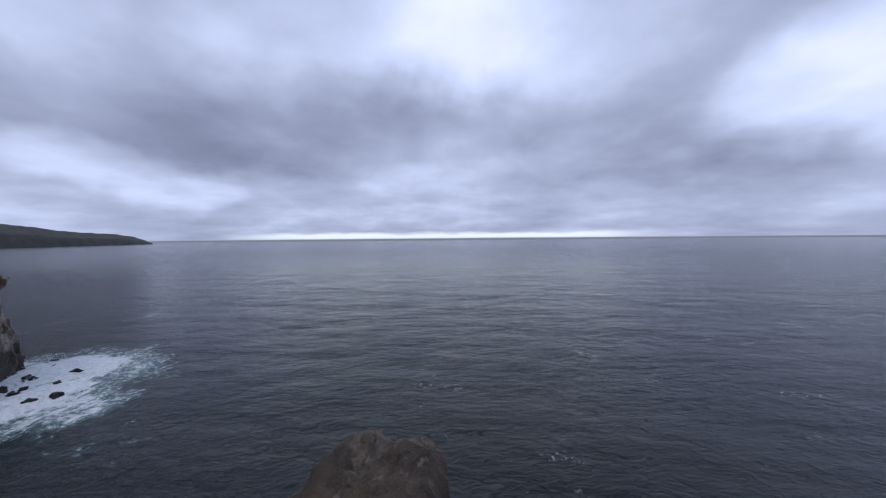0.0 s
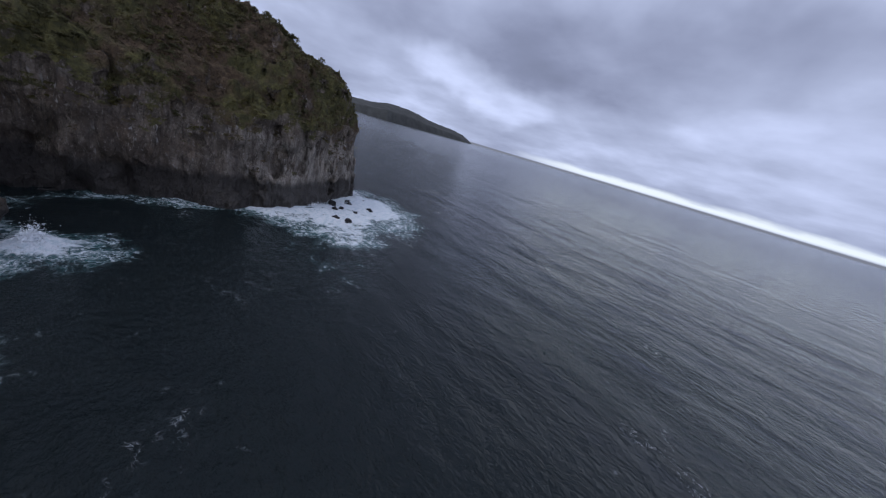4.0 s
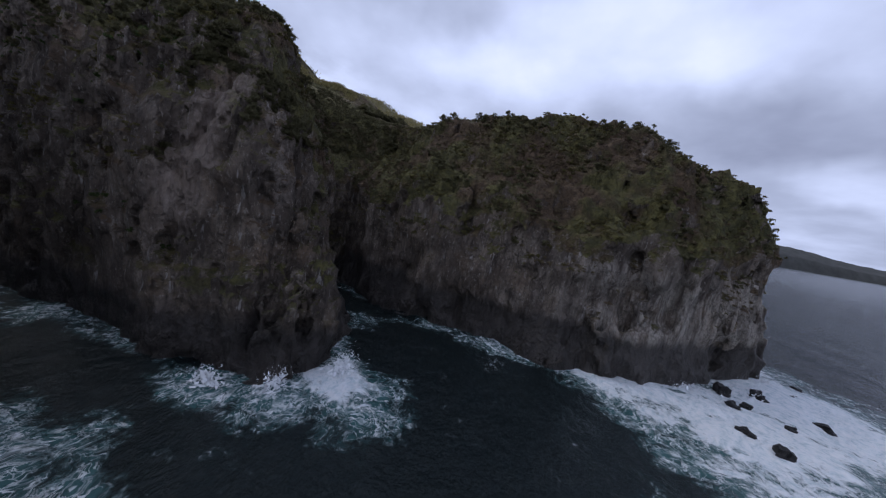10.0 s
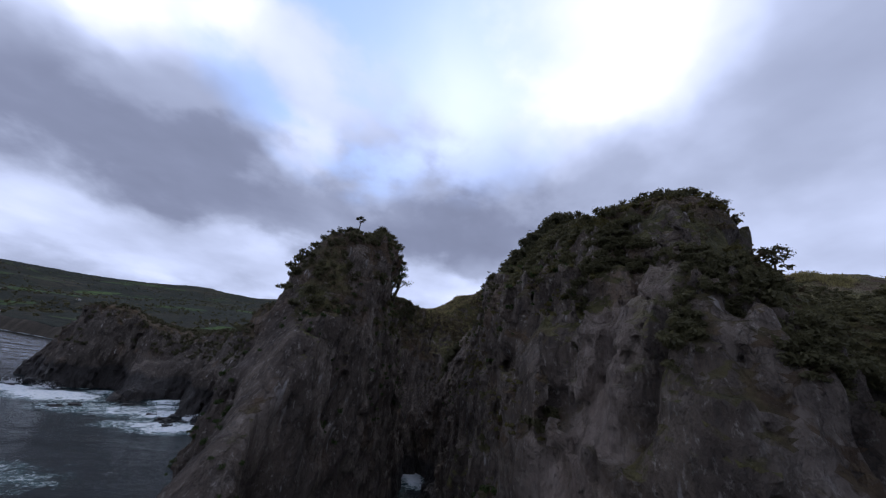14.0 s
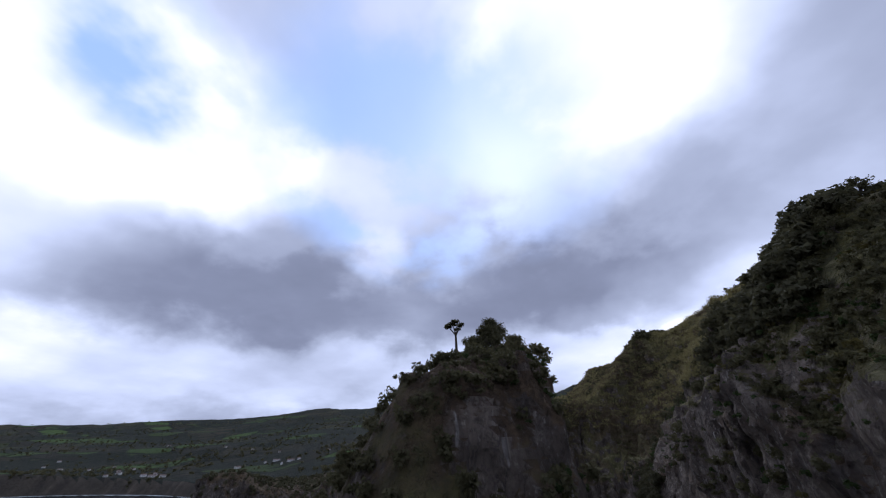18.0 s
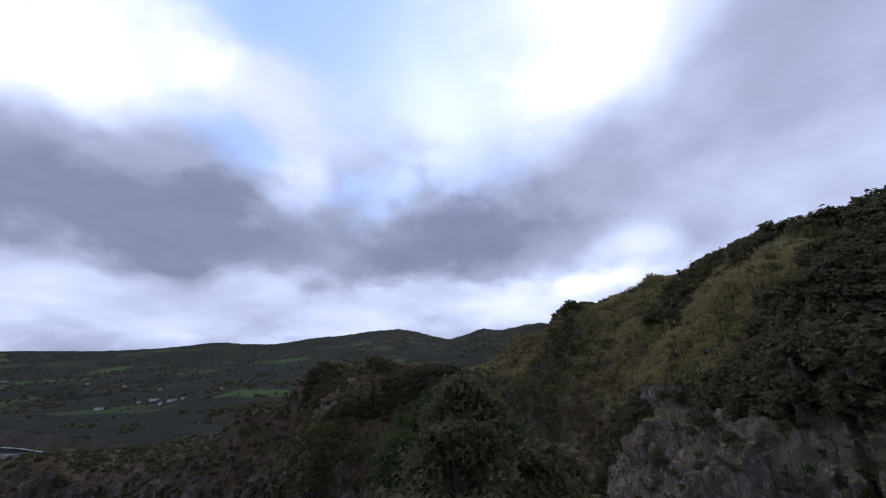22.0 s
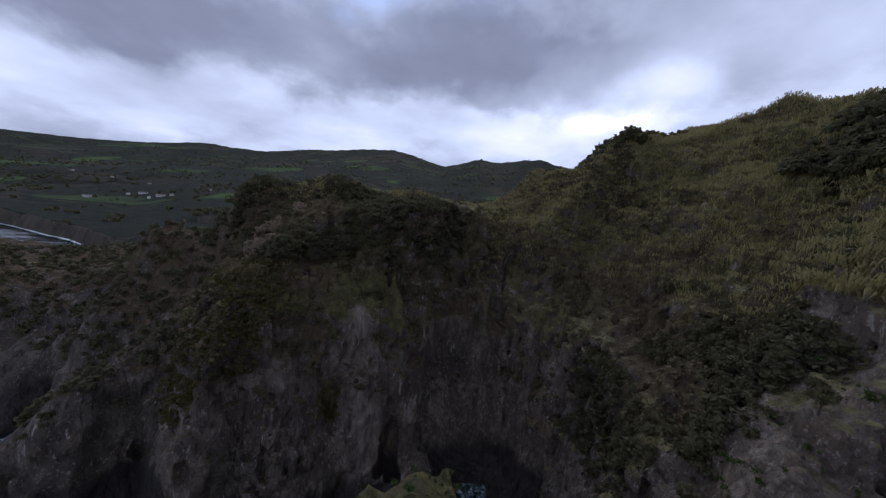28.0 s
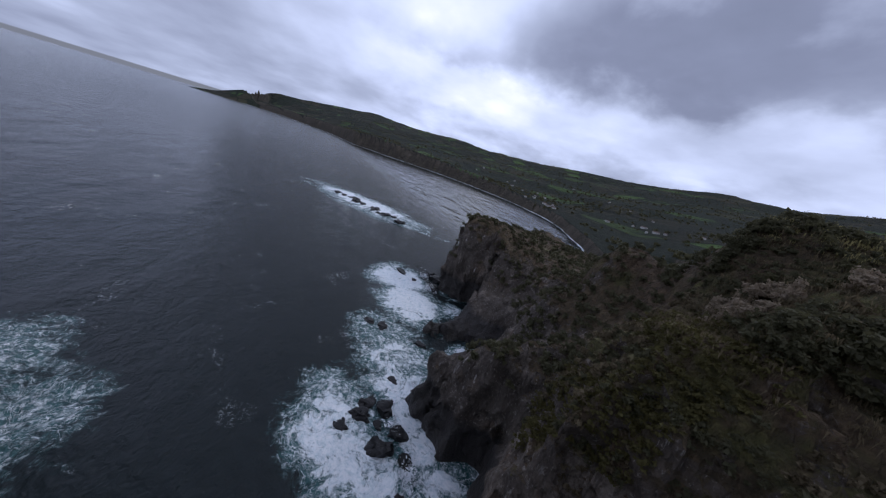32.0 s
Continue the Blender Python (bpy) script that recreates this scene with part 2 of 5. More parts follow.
    drip = n.noise(n.mapping(pos, (1.3, 1.3, 0.10)), 1.0, 3.0, 0.5, 0.1)
    rock = n.mix(n.m("MULTIPLY", n.step(drip, 0.58, 0.66), 0.5), rock, (0.075, 0.062, 0.053))
    if scar:  # a broad pale scar where the old face fell away
        p0, p1, wide = scar
        axis = Vector(p1) - Vector(p0)
        along = n.m("DIVIDE", n.v("DOT_PRODUCT", n.v("SUBTRACT", pos, p0), tuple(axis)), axis.length_squared)
        off = n.v("LENGTH", n.v("SUBTRACT", n.v("SUBTRACT", pos, p0), n.v("SCALE", tuple(axis), None, n.m("MINIMUM", n.m("MAXIMUM", along, 0.0), 1.0))))
        off = n.m("MULTIPLY_ADD", n.m("SUBTRACT", n.noise(pos, 0.25, 5.0, 0.65), 0.5), 7.0, off)
        bare = n.step(off, n.m("MULTIPLY_ADD", along, wide * 0.6, wide * 0.9), n.m("MULTIPLY_ADD", along, wide * 0.3, wide * 0.3))
        rock = n.mix(n.m("MULTIPLY", bare, 0.72), rock, n.ramp(n.noise(n.mapping(pos, (0.7, 0.7, 0.2)), 1.0, 7.0, 0.68), [(0.32, (0.15, 0.115, 0.094)), (0.55, (0.30, 0.24, 0.20)), (0.72, (0.42, 0.35, 0.305))]))
    wet = n.step(n.m("MULTIPLY_ADD", n.m("SUBTRACT", blocks, 0.5), 9.0, z), wet_top, wet_top - 3.0)
    rock = n.mix(n.m("MULTIPLY", wet, 0.88), rock, (0.036, 0.032, 0.030))
    # turf and moss hold where the rock is not sheer
    patch = n.noise(pos, 0.16, 6.0, 0.62)
    fine = n.noise(pos, 0.9, 5.0, 0.7)
    ledge = n.m("ADD", n.m("MULTIPLY", n.m("SUBTRACT", patch, 0.5), 2.2), n.m("MULTIPLY", n.m("SUBTRACT", fine, 0.5), 0.7))
    cover = n.step(n.m("ADD", n.m("ADD", n.m("MULTIPLY_ADD", n.step(y, -105.0, -75.0), north, nz), ledge), n.step(z, veg[0], veg[1])), 1.12 - 0.32 * green, 1.34 - 0.32 * green)
    cover = n.m("MULTIPLY", cover, n.step(z, 5.0, 13.0))
    if scar:
        cover = n.m("MULTIPLY", cover, n.m("MULTIPLY_ADD", bare, -0.85, 1.0))
    turf = n.ramp(n.noise(pos, 0.55, 6.0, 0.7), [(0.32, (0.052, 0.048, 0.024)), (0.48, (0.078, 0.072, 0.027)), (0.62, (0.130, 0.116, 0.042)), (0.78, (0.17, 0.15, 0.075))])
    straw = n.ramp(n.noise(n.mapping(pos, (1.0, 1.0, 0.4)), 0.8, 6.0, 0.72), [(0.3, (0.085, 0.072, 0.034)), (0.52, (0.19, 0.165, 0.080)), (0.75, (0.31, 0.28, 0.155))])
    heath = n.ramp(n.noise(pos, 0.9, 6.0, 0.7), [(0.32, (0.062, 0.042, 0.027)), (0.5, (0.090, 0.060, 0.037)), (0.72, (0.17, 0.118, 0.068))])
    turf = n.mix(n.step(n.noise(pos, 0.06, 5.0, 0.6), 0.46, 0.58), turf, heath)
    flat = n.step(nz, 0.45, 0.8)
    dryness = n.noise(pos, 0.045, 4.0, 0.5)
    if cane:  # cane takes over uphill
        dryness = n.m("MULTIPLY_ADD", n.step(x, cane[0], cane[1]), 0.28, dryness)
    turf = n.mix(n.m("MULTIPLY", n.step(dryness, 0.62 - 0.25 * dry, 0.70 - 0.2 * dry), n.m("MULTIPLY", n.m("MULTIPLY_ADD", flat, 0.7, 0.3), n.m("MULTIPLY_ADD", n.step(y, -70.0, -105.0), 0.75, 0.25))), turf, straw)
    if brown:  # heather and dead bracken among the grass
        dead = n.ramp(n.noise(pos, 0.7, 6.0, 0.72), [(0.32, (0.044, 0.033, 0.023)), (0.52, (0.088, 0.060, 0.037)), (0.75, (0.17, 0.115, 0.066))])
        turf = n.mix(n.m("MULTIPLY", n.step(n.noise(pos, 0.05, 5.0, 0.6), 0.62 - 0.3 * brown, 0.74 - 0.3 * brown), 0.85), turf, dead)
    n.put(bsdf.inputs["Base Color"], n.mix(cover, rock, turf))
    n.put(bsdf.inputs["Roughness"], n.m("MULTIPLY_ADD", wet, -0.45, 0.92))
    n.put(bsdf.inputs["Specular IOR Level"], 0.3)
    chips = n.v("ADD", n.mapping(pos, (0.8, 0.8, 0.42)), n.v("SCALE", n.noise(pos, 0.9, 4.0, 0.65, 0.0, True), None, 0.9))
    nrm = n.bump(n.step(crack, 0.0, 0.16), 0.8, 0.45)
    nrm = n.bump(n.voronoi(chips, 0.7), 0.7, 0.6, nrm)
    nrm = n.bump(n.voronoi(chips, 2.3), 0.4, 0.16, nrm)
    nrm = n.bump(n.noise(n.mapping(pos, (1.0, 1.0, 0.5)), 1.2, 9.0, 0.72), 1.0, 0.7, nrm)
    if close:  # pits and chips that show a few metres off
        nrm = n.bump(n.voronoi(chips, 5.5), 0.9, 0.16 * close, nrm)
        nrm = n.bump(n.noise(pos, 5.0, 8.0, 0.75), 1.0, 0.25 * close, nrm)
    n.put(bsdf.inputs["Normal"], nrm)
    return mat


ROCK = cliff_material("headland_cliff", 0.95, 0.25, 0.8, 0.1, 1.0, (11.0, 35.0), 10.5, None, 0.0, 0.25)
ROCK_STACK = cliff_material("stack_rock", 0.5, 0.3, 0.75, 0.3, 0.0, (44.0, 76.0), 8.0, ((-52, -45, 46), (-44.5, -48, 24), 4.0), 0.7, 0.2, 0.0, 0.0, (-62.0, -76.0))
ROCK_COVE = cliff_material("cove_rock", 0.75, 0.2, 0.5, 0.3, 0.0, (16.0, 50.0), 11.0, ((-21, -204, 43), (-25, -196, 8), 4.0), 0.0, 0.35, 0.0, 0.55, (-42.0, -66.0))
ROCK_POINT = cliff_material("point_basalt", 0.35, 0.0, 0.1, 0.2, 0.0, (16.0, 48.0), 12.0, None, 0.0, 0.85, 0.0, 1.0)
ROCK_SPIRE = cliff_material("spire_rock", 0.6, 0.3, 0.6, 0.3, 0.0, (24.0, 52.0), 7.0, None, 0.0, 0.25)
ROCK_FIN = cliff_material("fin_rock", 0.0, 0.3, 1.4, 0.6, 0.0, (300.0, 400.0), 7.5, None, 0.0, 0.0, 1.0)
HILL = cliff_material("hillside", 1.1, 1.0, 1.0, 0.2)


def sea_material():
    mat, n, bsdf = material("atlantic_water")
    pos = geometry(n)[0]
    at = n.nt.nodes.new("ShaderNodeAttribute")
    at.attribute_name = "foam"
    foam = at.outputs["Fac"]
    warp = n.v("ADD", pos, n.v("SCALE", n.v("SUBTRACT", n.noise(pos, 0.09, 4.0, 0.55, 0.0, True), (0.5, 0.5, 0.5)), None, 9.0))
    lace = n.m("ABSOLUTE", n.m("SUBTRACT", n.noise(warp, 0.30, 4.0, 0.55, 1.2), 0.5))
    lace2 = n.m("ABSOLUTE", n.m("SUBTRACT", n.noise(warp, 0.85, 4.0, 0.6, 0.8), 0.5))
    churn = n.noise(n.mapping(warp, (1.0, 0.55, 1.0)), 0.20, 7.0, 0.68, 0.9)
    torn = n.noise(n.mapping(warp, (0.6, 1.0, 1.0)), 0.75, 6.0, 0.7, 0.6)
    level = n.m("ADD", n.m("MULTIPLY_ADD", n.m("SUBTRACT", churn, 0.5), 1.5, foam), n.m("MULTIPLY", n.m("SUBTRACT", torn, 0.5), 0.9))
    solid = n.step(level, 0.70, 0.94)
    net_ = n.m("MAXIMUM", n.step(lace, 0.045, 0.005), n.m("MULTIPLY", n.step(lace2, 0.05, 0.008), 0.75))
    net_ = n.m("MULTIPLY", net_, n.step(level, 0.30, 0.62))
    speck = n.step(n.noise(pos, 0.8, 3.0, 0.5), 0.42, 0.62)
    net_ = n.m("MULTIPLY", net_, n.m("MULTIPLY_ADD", speck, 0.7, 0.3))
    # a few streaks of old foam drifting offshore
    drift = n.m("MULTIPLY", n.step(n.noise(n.mapping(warp, (0.035, 0.06, 0.05)), 1.0, 4.0, 0.6), 0.60, 0.70), n.step(lace2, 0.035, 0.006))
    net_ = n.m("MAXIMUM", net_, n.m("MULTIPLY", drift, n.m("MULTIPLY", speck, 0.55)))
    white = n.m("MAXIMUM", solid, net_, None, True)
    milky = n.step(level, 0.2, 0.75)
    milky = n.m("MULTIPLY", milky, n.step(foam, 0.08, 0.3))
    deep = n.mix(n.m("MULTIPLY", milky, 0.85), (0.006, 0.011, 0.012), (0.055, 0.140, 0.140))
    frothy = n.ramp(n.noise(warp, 0.9, 6.0, 0.7), [(0.28, (0.46, 0.58, 0.62)), (0.5, (0.82, 0.86, 0.88)), (0.66, (0.92, 0.93, 0.94))])
    n.put(bsdf.inputs["Base Color"], n.mix(white, deep, frothy))
    # wavelets too small to tell apart far out act as roughness
    offing = n.m("MULTIPLY", n.step(n.v("LENGTH", pos), 250.0, 1100.0), 0.07)
    n.put(bsdf.inputs["Roughness"], n.m("MULTIPLY_ADD", white, 0.6, n.m("ADD", offing, 0.08)))
    n.put(bsdf.inputs["IOR"], 1.333)
    n.put(bsdf.inputs["Specular IOR Level"], 0.35)
    turn = n.v("ADD", pos, n.v("SCALE", n.noise(pos, 0.006, 2.0, 0.5, 0.0, True), None, 6.0))
    swell = n.noise(n.mapping(turn, (0.036, 0.072, 0.05)), 1.0, 4.0, 0.55)
    chop = n.noise(n.mapping(turn, (0.27, 0.36, 0.3)), 1.0, 6.0, 0.62, 0.4)
    ripple = n.noise(n.mapping(turn, (1.7, 2.1, 1.0)), 1.0, 5.0, 0.62)
    short = n.noise(n.mapping(turn, (0.66, 0.86, 0.5)), 1.0, 5.0, 0.62, 0.3)
    roll = n.noise(n.mapping(turn, (0.012, 0.028, 0.02)), 1.0, 3.0, 0.6)
    # the bay under the far shore lies sheltered
    px, py, _ = n.xyz(pos)
    open_ = n.m("MULTIPLY_ADD", n.m("MULTIPLY", n.step(px, 60.0, 170.0), n.step(py, -230.0, -330.0)), -0.85, 1.0)
    nrm = n.bump(roll, 1.0, 5.0)
    nrm = n.bump(swell, 0.9, 1.5, nrm)
    nrm = n.bump(chop, open_, 1.1, nrm)
    nrm = n.bump(short, open_, 0.42, nrm)
    nrm = n.bump(ripple, open_, 0.17, nrm)
    nrm = n.bump(n.m("MULTIPLY", white, n.noise(warp, 1.3, 6.0, 0.7)), 0.8, 0.5, nrm)
    n.put(bsdf.inputs["Normal"], nrm)
    return mat


SEA = sea_material()


def far_land_material():
    """Patchwork of pasture, scrub and woods, with dark hedge lines."""
    mat, n, bsdf = material("distant_farmland")
    pos, nor, true = geometry(n)
    nz = n.xyz(true)[2]
    z = n.xyz(pos)[2]
    skew = n.v("ADD", n.mapping(pos, (0.62, 1.0, 0.0)), n.v("SCALE", n.noise(pos, 0.004, 3.0, 0.5, 0.0, True), None, 40.0))
    cell = n.xyz(n.voronoi(skew, 0.011, "F1", "Color"))[0]
    edge = n.voronoi(skew, 0.011, "DISTANCE_TO_EDGE")
    field = n.ramp(cell, [(0.0, (0.026, 0.025, 0.018)), (0.35, (0.034, 0.032, 0.021)), (0.58, (0.048, 0.039, 0.024)), (0.74, (0.046, 0.050, 0.024)), (0.84, (0.048, 0.082, 0.024)), (1.0, (0.075, 0.125, 0.034))])
    field = n.mix(n.m("MULTIPLY", n.step(n.noise(pos, 0.09, 5.0, 0.65), 0.4, 0.65), 0.45), field, (0.016, 0.020, 0.012))
    wood = n.step(n.noise(pos, 0.0042, 5.0, 0.6), 0.465, 0.53)
    woods = n.ramp(n.noise(pos, 0.06, 5.0, 0.7), [(0.3, (0.008, 0.011, 0.008)), (0.7, (0.024, 0.030, 0.019))])
    land = n.mix(wood, n.mix(n.step(edge, 0.07, 0.035), field, (0.010, 0.013, 0.008)), woods)
    bare = n.ramp(n.noise(n.mapping(pos, (0.05, 0.05, 0.012)), 1.0, 6.0, 0.62), [(0.3, (0.045, 0.039, 0.031)), (0.6, (0.085, 0.071, 0.054)), (0.8, (0.16, 0.135, 0.105))])
    land = n.mix(n.step(nz, 0.80, 0.62), land, bare)
    n.put(bsdf.inputs["Base Color"], land)
    n.put(bsdf.inputs["Roughness"], 0.95)
    n.put(bsdf.inputs["Specular IOR Level"], 0.15)
    n.put(bsdf.inputs["Normal"], n.bump(n.noise(pos, 0.07, 6.0, 0.7), 0.9, 9.0))
    return mat


FAR_LAND = far_land_material()


def plain(name, colour, rough=0.8, scale=3.0, vary=0.35, bump=0.0):
    mat, n, bsdf = material(name)
    pos = n.nt.nodes.new("ShaderNodeTexCoord").outputs["Object"]
    info = n.nt.nodes.new("ShaderNodeObjectInfo").outputs["Random"]
    t = n.m("MULTIPLY_ADD", info, 0.35, n.noise(pos, scale, 5.0, 0.65))
    dark = tuple(c * (1 - vary) for c in colour)
    lite = tuple(min(1.0, c * (1 + vary)) for c in colour)
    n.put(bsdf.inputs["Base Color"], n.ramp(t, [(0.35, dark), (0.95, lite)]))
    n.put(bsdf.inputs["Roughness"], rough)
    n.put(bsdf.inputs["Specular IOR Level"], 0.25)
    if bump:
        n.put(bsdf.inputs["Normal"], n.bump(n.noise(pos, scale * 4, 5.0, 0.6), 0.7, bump))
    return mat


def leaf_material(name, a, b):
    """Leaves that differ from clump to clump."""
    mat, n, bsdf = material(name)
    g = n.nt.nodes.new("ShaderNodeNewGeometry")
    t = n.m("ADD", n.m("MULTIPLY", g.outputs["Random Per Island"], 0.55), n.m("MULTIPLY", n.noise(g.outputs["Position"], 0.25, 3.0, 0.6), 0.5))
    n.put(bsdf.inputs["Base Color"], n.mix(t, a, b))
    n.put(bsdf.inputs["Roughness"], 0.7)
    n.put(bsdf.inputs["Specular IOR Level"], 0.2)
    # thin leaves let light through
    thin = n.nt.nodes.new("ShaderNodeBsdfTranslucent")
    n.put(thin.inputs[0], n.mix(t, a, b))
    both = n.nt.nodes.new("ShaderNodeMixShader")
    both.inputs[0].default_value = 0.45
    n.nt.links.new(bsdf.outputs[0], both.inputs[1])
    n.nt.links.new(thin.outputs[0], both.inputs[2])
    n.nt.links.new(both.outputs[0], n.nt.nodes["Material Output"].inputs[0])
    return mat


LEAF = leaf_material("dark_evergreen_leaves", (0.072, 0.068, 0.037), (0.130, 0.119, 0.058))
LEAF_DEEP = leaf_material("black_green_wind_clipped_leaves", (0.063, 0.061, 0.035), (0.116, 0.108, 0.057))
LEAF_BRIGHT = leaf_material("fresh_green_leaves", (0.024, 0.038, 0.013), (0.080, 0.108, 0.034))
LEAF_OLIVE = leaf_material("olive_turf_tussocks", (0.066, 0.055, 0.020), (0.150, 0.132, 0.048))
LEAF_DRY = leaf_material("dry_brown_shrub", (0.075, 0.056, 0.034), (0.22, 0.175, 0.105))
LEAF_PALE = leaf_material("bleached_dry_twigs", (0.19, 0.145, 0.10), (0.38, 0.31, 0.23))
CANE = leaf_material("straw_coloured_cane", (0.150, 0.130, 0.054), (0.37, 0.32, 0.15))
BARK = plain("grey_brown_bark", (0.085, 0.07, 0.055), 0.9, 6.0, 0.4, 0.02)
WET_ROCK = plain("wet_black_basalt", (0.014, 0.013, 0.013), 0.5, 1.2, 0.5, 0.25)
SPRAY = plain("white_spray", (0.82, 0.84, 0.86), 0.9, 2.0, 0.1)
WHITE_WALL = plain("white_limewash", (0.56, 0.55, 0.53), 0.8, 0.5, 0.12)
FAR_SCRUB = plain("distant_headland_scrub", (0.075, 0.076, 0.070), 0.95, 0.012, 0.35)
ROOF_TILE = plain("clay_roof_tile", (0.17, 0.125, 0.11), 0.85, 0.8, 0.3)
DARK_GLASS = plain("dark_window", (0.03, 0.035, 0.04), 0.15, 1.0, 0.2)

# ---------------------------------------------------------------- helpers for shapes
RNG = np.random.default_rng(7)
LATTICE = RNG.random((64, 64, 64)).astype(np.float32)


def value_noise(x, y, z):
    """Smooth noise in -1..1 at points, one unit a cell."""
    out = np.zeros(np.shape(x), np.float32)
    i, j, k = np.floor(x).astype(int), np.floor(y).astype(int), np.floor(z).astype(int)
    u, v, w = x - i, y - j, z - k
    u, v, w = u * u * (3 - 2 * u), v * v * (3 - 2 * v), w * w * (3 - 2 * w)
    for a in (0, 1):
        for b in (0, 1):
            for c in (0, 1):
                out += LATTICE[(i + a) % 64, (j + b) % 64, (k + c) % 64] * (u if a else 1 - u) * (v if b else 1 - v) * (w if c else 1 - w)
    return out * 2 - 1


def block_noise(x, y, z, hard=3.2):
    """Noise of flat-faced blocks with sharp steps between them, in -1..1."""
    i, j, k = np.floor(x).astype(int), np.floor(y).astype(int), np.floor(z).astype(int)
    u, v, w = (np.clip((q - n - 0.5) * hard + 0.5, 0, 1) for q, n in ((x, i), (y, j), (z, k)))
    out = np.zeros(np.shape(x), np.float32)
    for a in (0, 1):
        for b in (0, 1):
            for c in (0, 1):
                out += LATTICE[(i + a) % 64, (j + b) % 64, (k + c) % 64] * (u if a else 1 - u) * (v if b else 1 - v) * (w if c else 1 - w)
    return out * 2 - 1


def polygon_depth(poly, x, y):
    """Distance to the outline of a polygon, positive inside."""
    x, y = np.broadcast_arrays(x, y)
    best, inside = np.full(x.shape, 1e9, np.float32), np.zeros(x.shape, bool)
    for (ax, ay), (bx, by) in zip(poly, poly[1:] + poly[:1]):
        ex, ey = bx - ax, by - ay
        t = np.clip(((x - ax) * ex + (y - ay) * ey) / (ex * ex + ey * ey), 0, 1)
        best = np.minimum(best, np.hypot(x - ax - t * ex, y - ay - t * ey))
        cross = (ay > y) != (by > y)
        if ey:
            inside ^= cross & (x < (y - ay) * ex / ey + ax)
    return np.where(inside, best, -best)


def blend(points, x, y, power=3.0):
    """Smoothly blends values given at places: rows of (x, y, value, ...)."""
    total, weight = [0.0] * (len(points[0]) - 2), 0.0
    for px, py, *vals in points:
        w = 1.0 / ((x - px) ** 2 + (y - py) ** 2 + 16.0) ** (power / 2)
        weight = weight + w
        for n, val in enumerate(vals):
            total[n] = total[n] + w * val
    return [t / weight for t in total]


def surface_net(field, origin, h):
    """The zero surface of a field that is positive inside, as vertices and quads."""
    s = field > 0
    nx, ny, nz = field.shape
    count = np.zeros((nx - 1, ny - 1, nz - 1), np.int8)
    for a in (0, 1):
        for b in (0, 1):
            for c in (0, 1):
                count += s[a:nx - 1 + a, b:ny - 1 + b, c:nz - 1 + c]
    cells = np.argwhere((count > 0) & (count < 8))
    ident = np.full(count.shape, -1, np.int64)
    ci, cj, ck = cells.T
    ident[ci, cj, ck] = np.arange(len(cells))
    acc, num = np.zeros((len(cells), 3)), np.zeros(len(cells))
    corner = [(a, b, c) for a in (0, 1) for b in (0, 1) for c in (0, 1)]
    for p in corner:
        for axis in range(3):
            if p[axis]:
                continue
            q = list(p)
            q[axis] = 1
            f0 = field[ci + p[0], cj + p[1], ck + p[2]]
            f1 = field[ci + q[0], cj + q[1], ck + q[2]]
            on = (f0 > 0) != (f1 > 0)
            t = np.where(on, f0 / np.where(on, f0 - f1, 1), 0)
            place = np.tile(np.array(p, float), (len(cells), 1))
            place[:, axis] += t
            acc += place * on[:, None]
            num += on
    verts = (cells + acc / num[:, None]) * h + np.array(origin)
    quads = []
    for axis in range(3):
        lo, hi = [slice(None)] * 3, [slice(None)] * 3
        lo[axis], hi[axis] = slice(0, -1), slice(1, None)
        e = np.argwhere(s[tuple(lo)] != s[tuple(hi)])
        b, c = (axis + 1) % 3, (axis + 2) % 3
        e = e[(e[:, b] > 0) & (e[:, c] > 0) & (e[:, b] < field.shape[b] - 1) & (e[:, c] < field.shape[c] - 1)]
        out = s[e[:, 0], e[:, 1], e[:, 2]]
        ring = []
        for db, dc in ((1, 1), (0, 1), (0, 0), (1, 0)):
            o = e.copy()
            o[:, b] -= db
            o[:, c] -= dc
            ring.append(ident[o[:, 0], o[:, 1], o[:, 2]])
        q = np.stack(ring, 1)
        q[~out] = q[~out][:, ::-1]
        quads.append(q)
    return verts, np.concatenate(quads)


def mesh_object(name, verts, faces, mat, smooth=True):
    me = bpy.data.meshes.new(name)
    verts, faces = np.asarray(verts, np.float32), np.asarray(faces, np.int32)
    k = faces.shape[1]
    me.vertices.add(len(verts))
    me.vertices.foreach_set("co", verts.ravel())
    me.loops.add(faces.size)
    me.loops.foreach_set("vertex_index", faces.ravel())
    me.polygons.add(len(faces))
    me.polygons.foreach_set("loop_start", np.arange(0, faces.size, k, dtype=np.int32))
    me.polygons.foreach_set("use_smooth", np.full(len(faces), smooth))
    me.update(calc_edges=True)
    me.validate()
    me.materials.append(mat)
    return new(name, me)


def part(name, bm, mat, parent, label=""):
    me = bpy.data.meshes.new(name)
    bm.to_mesh(me)
    bm.free()
    me.materials.append(mat)
    ob = new(name, me)
    ob.parent = parent
    return tagged(ob, label)


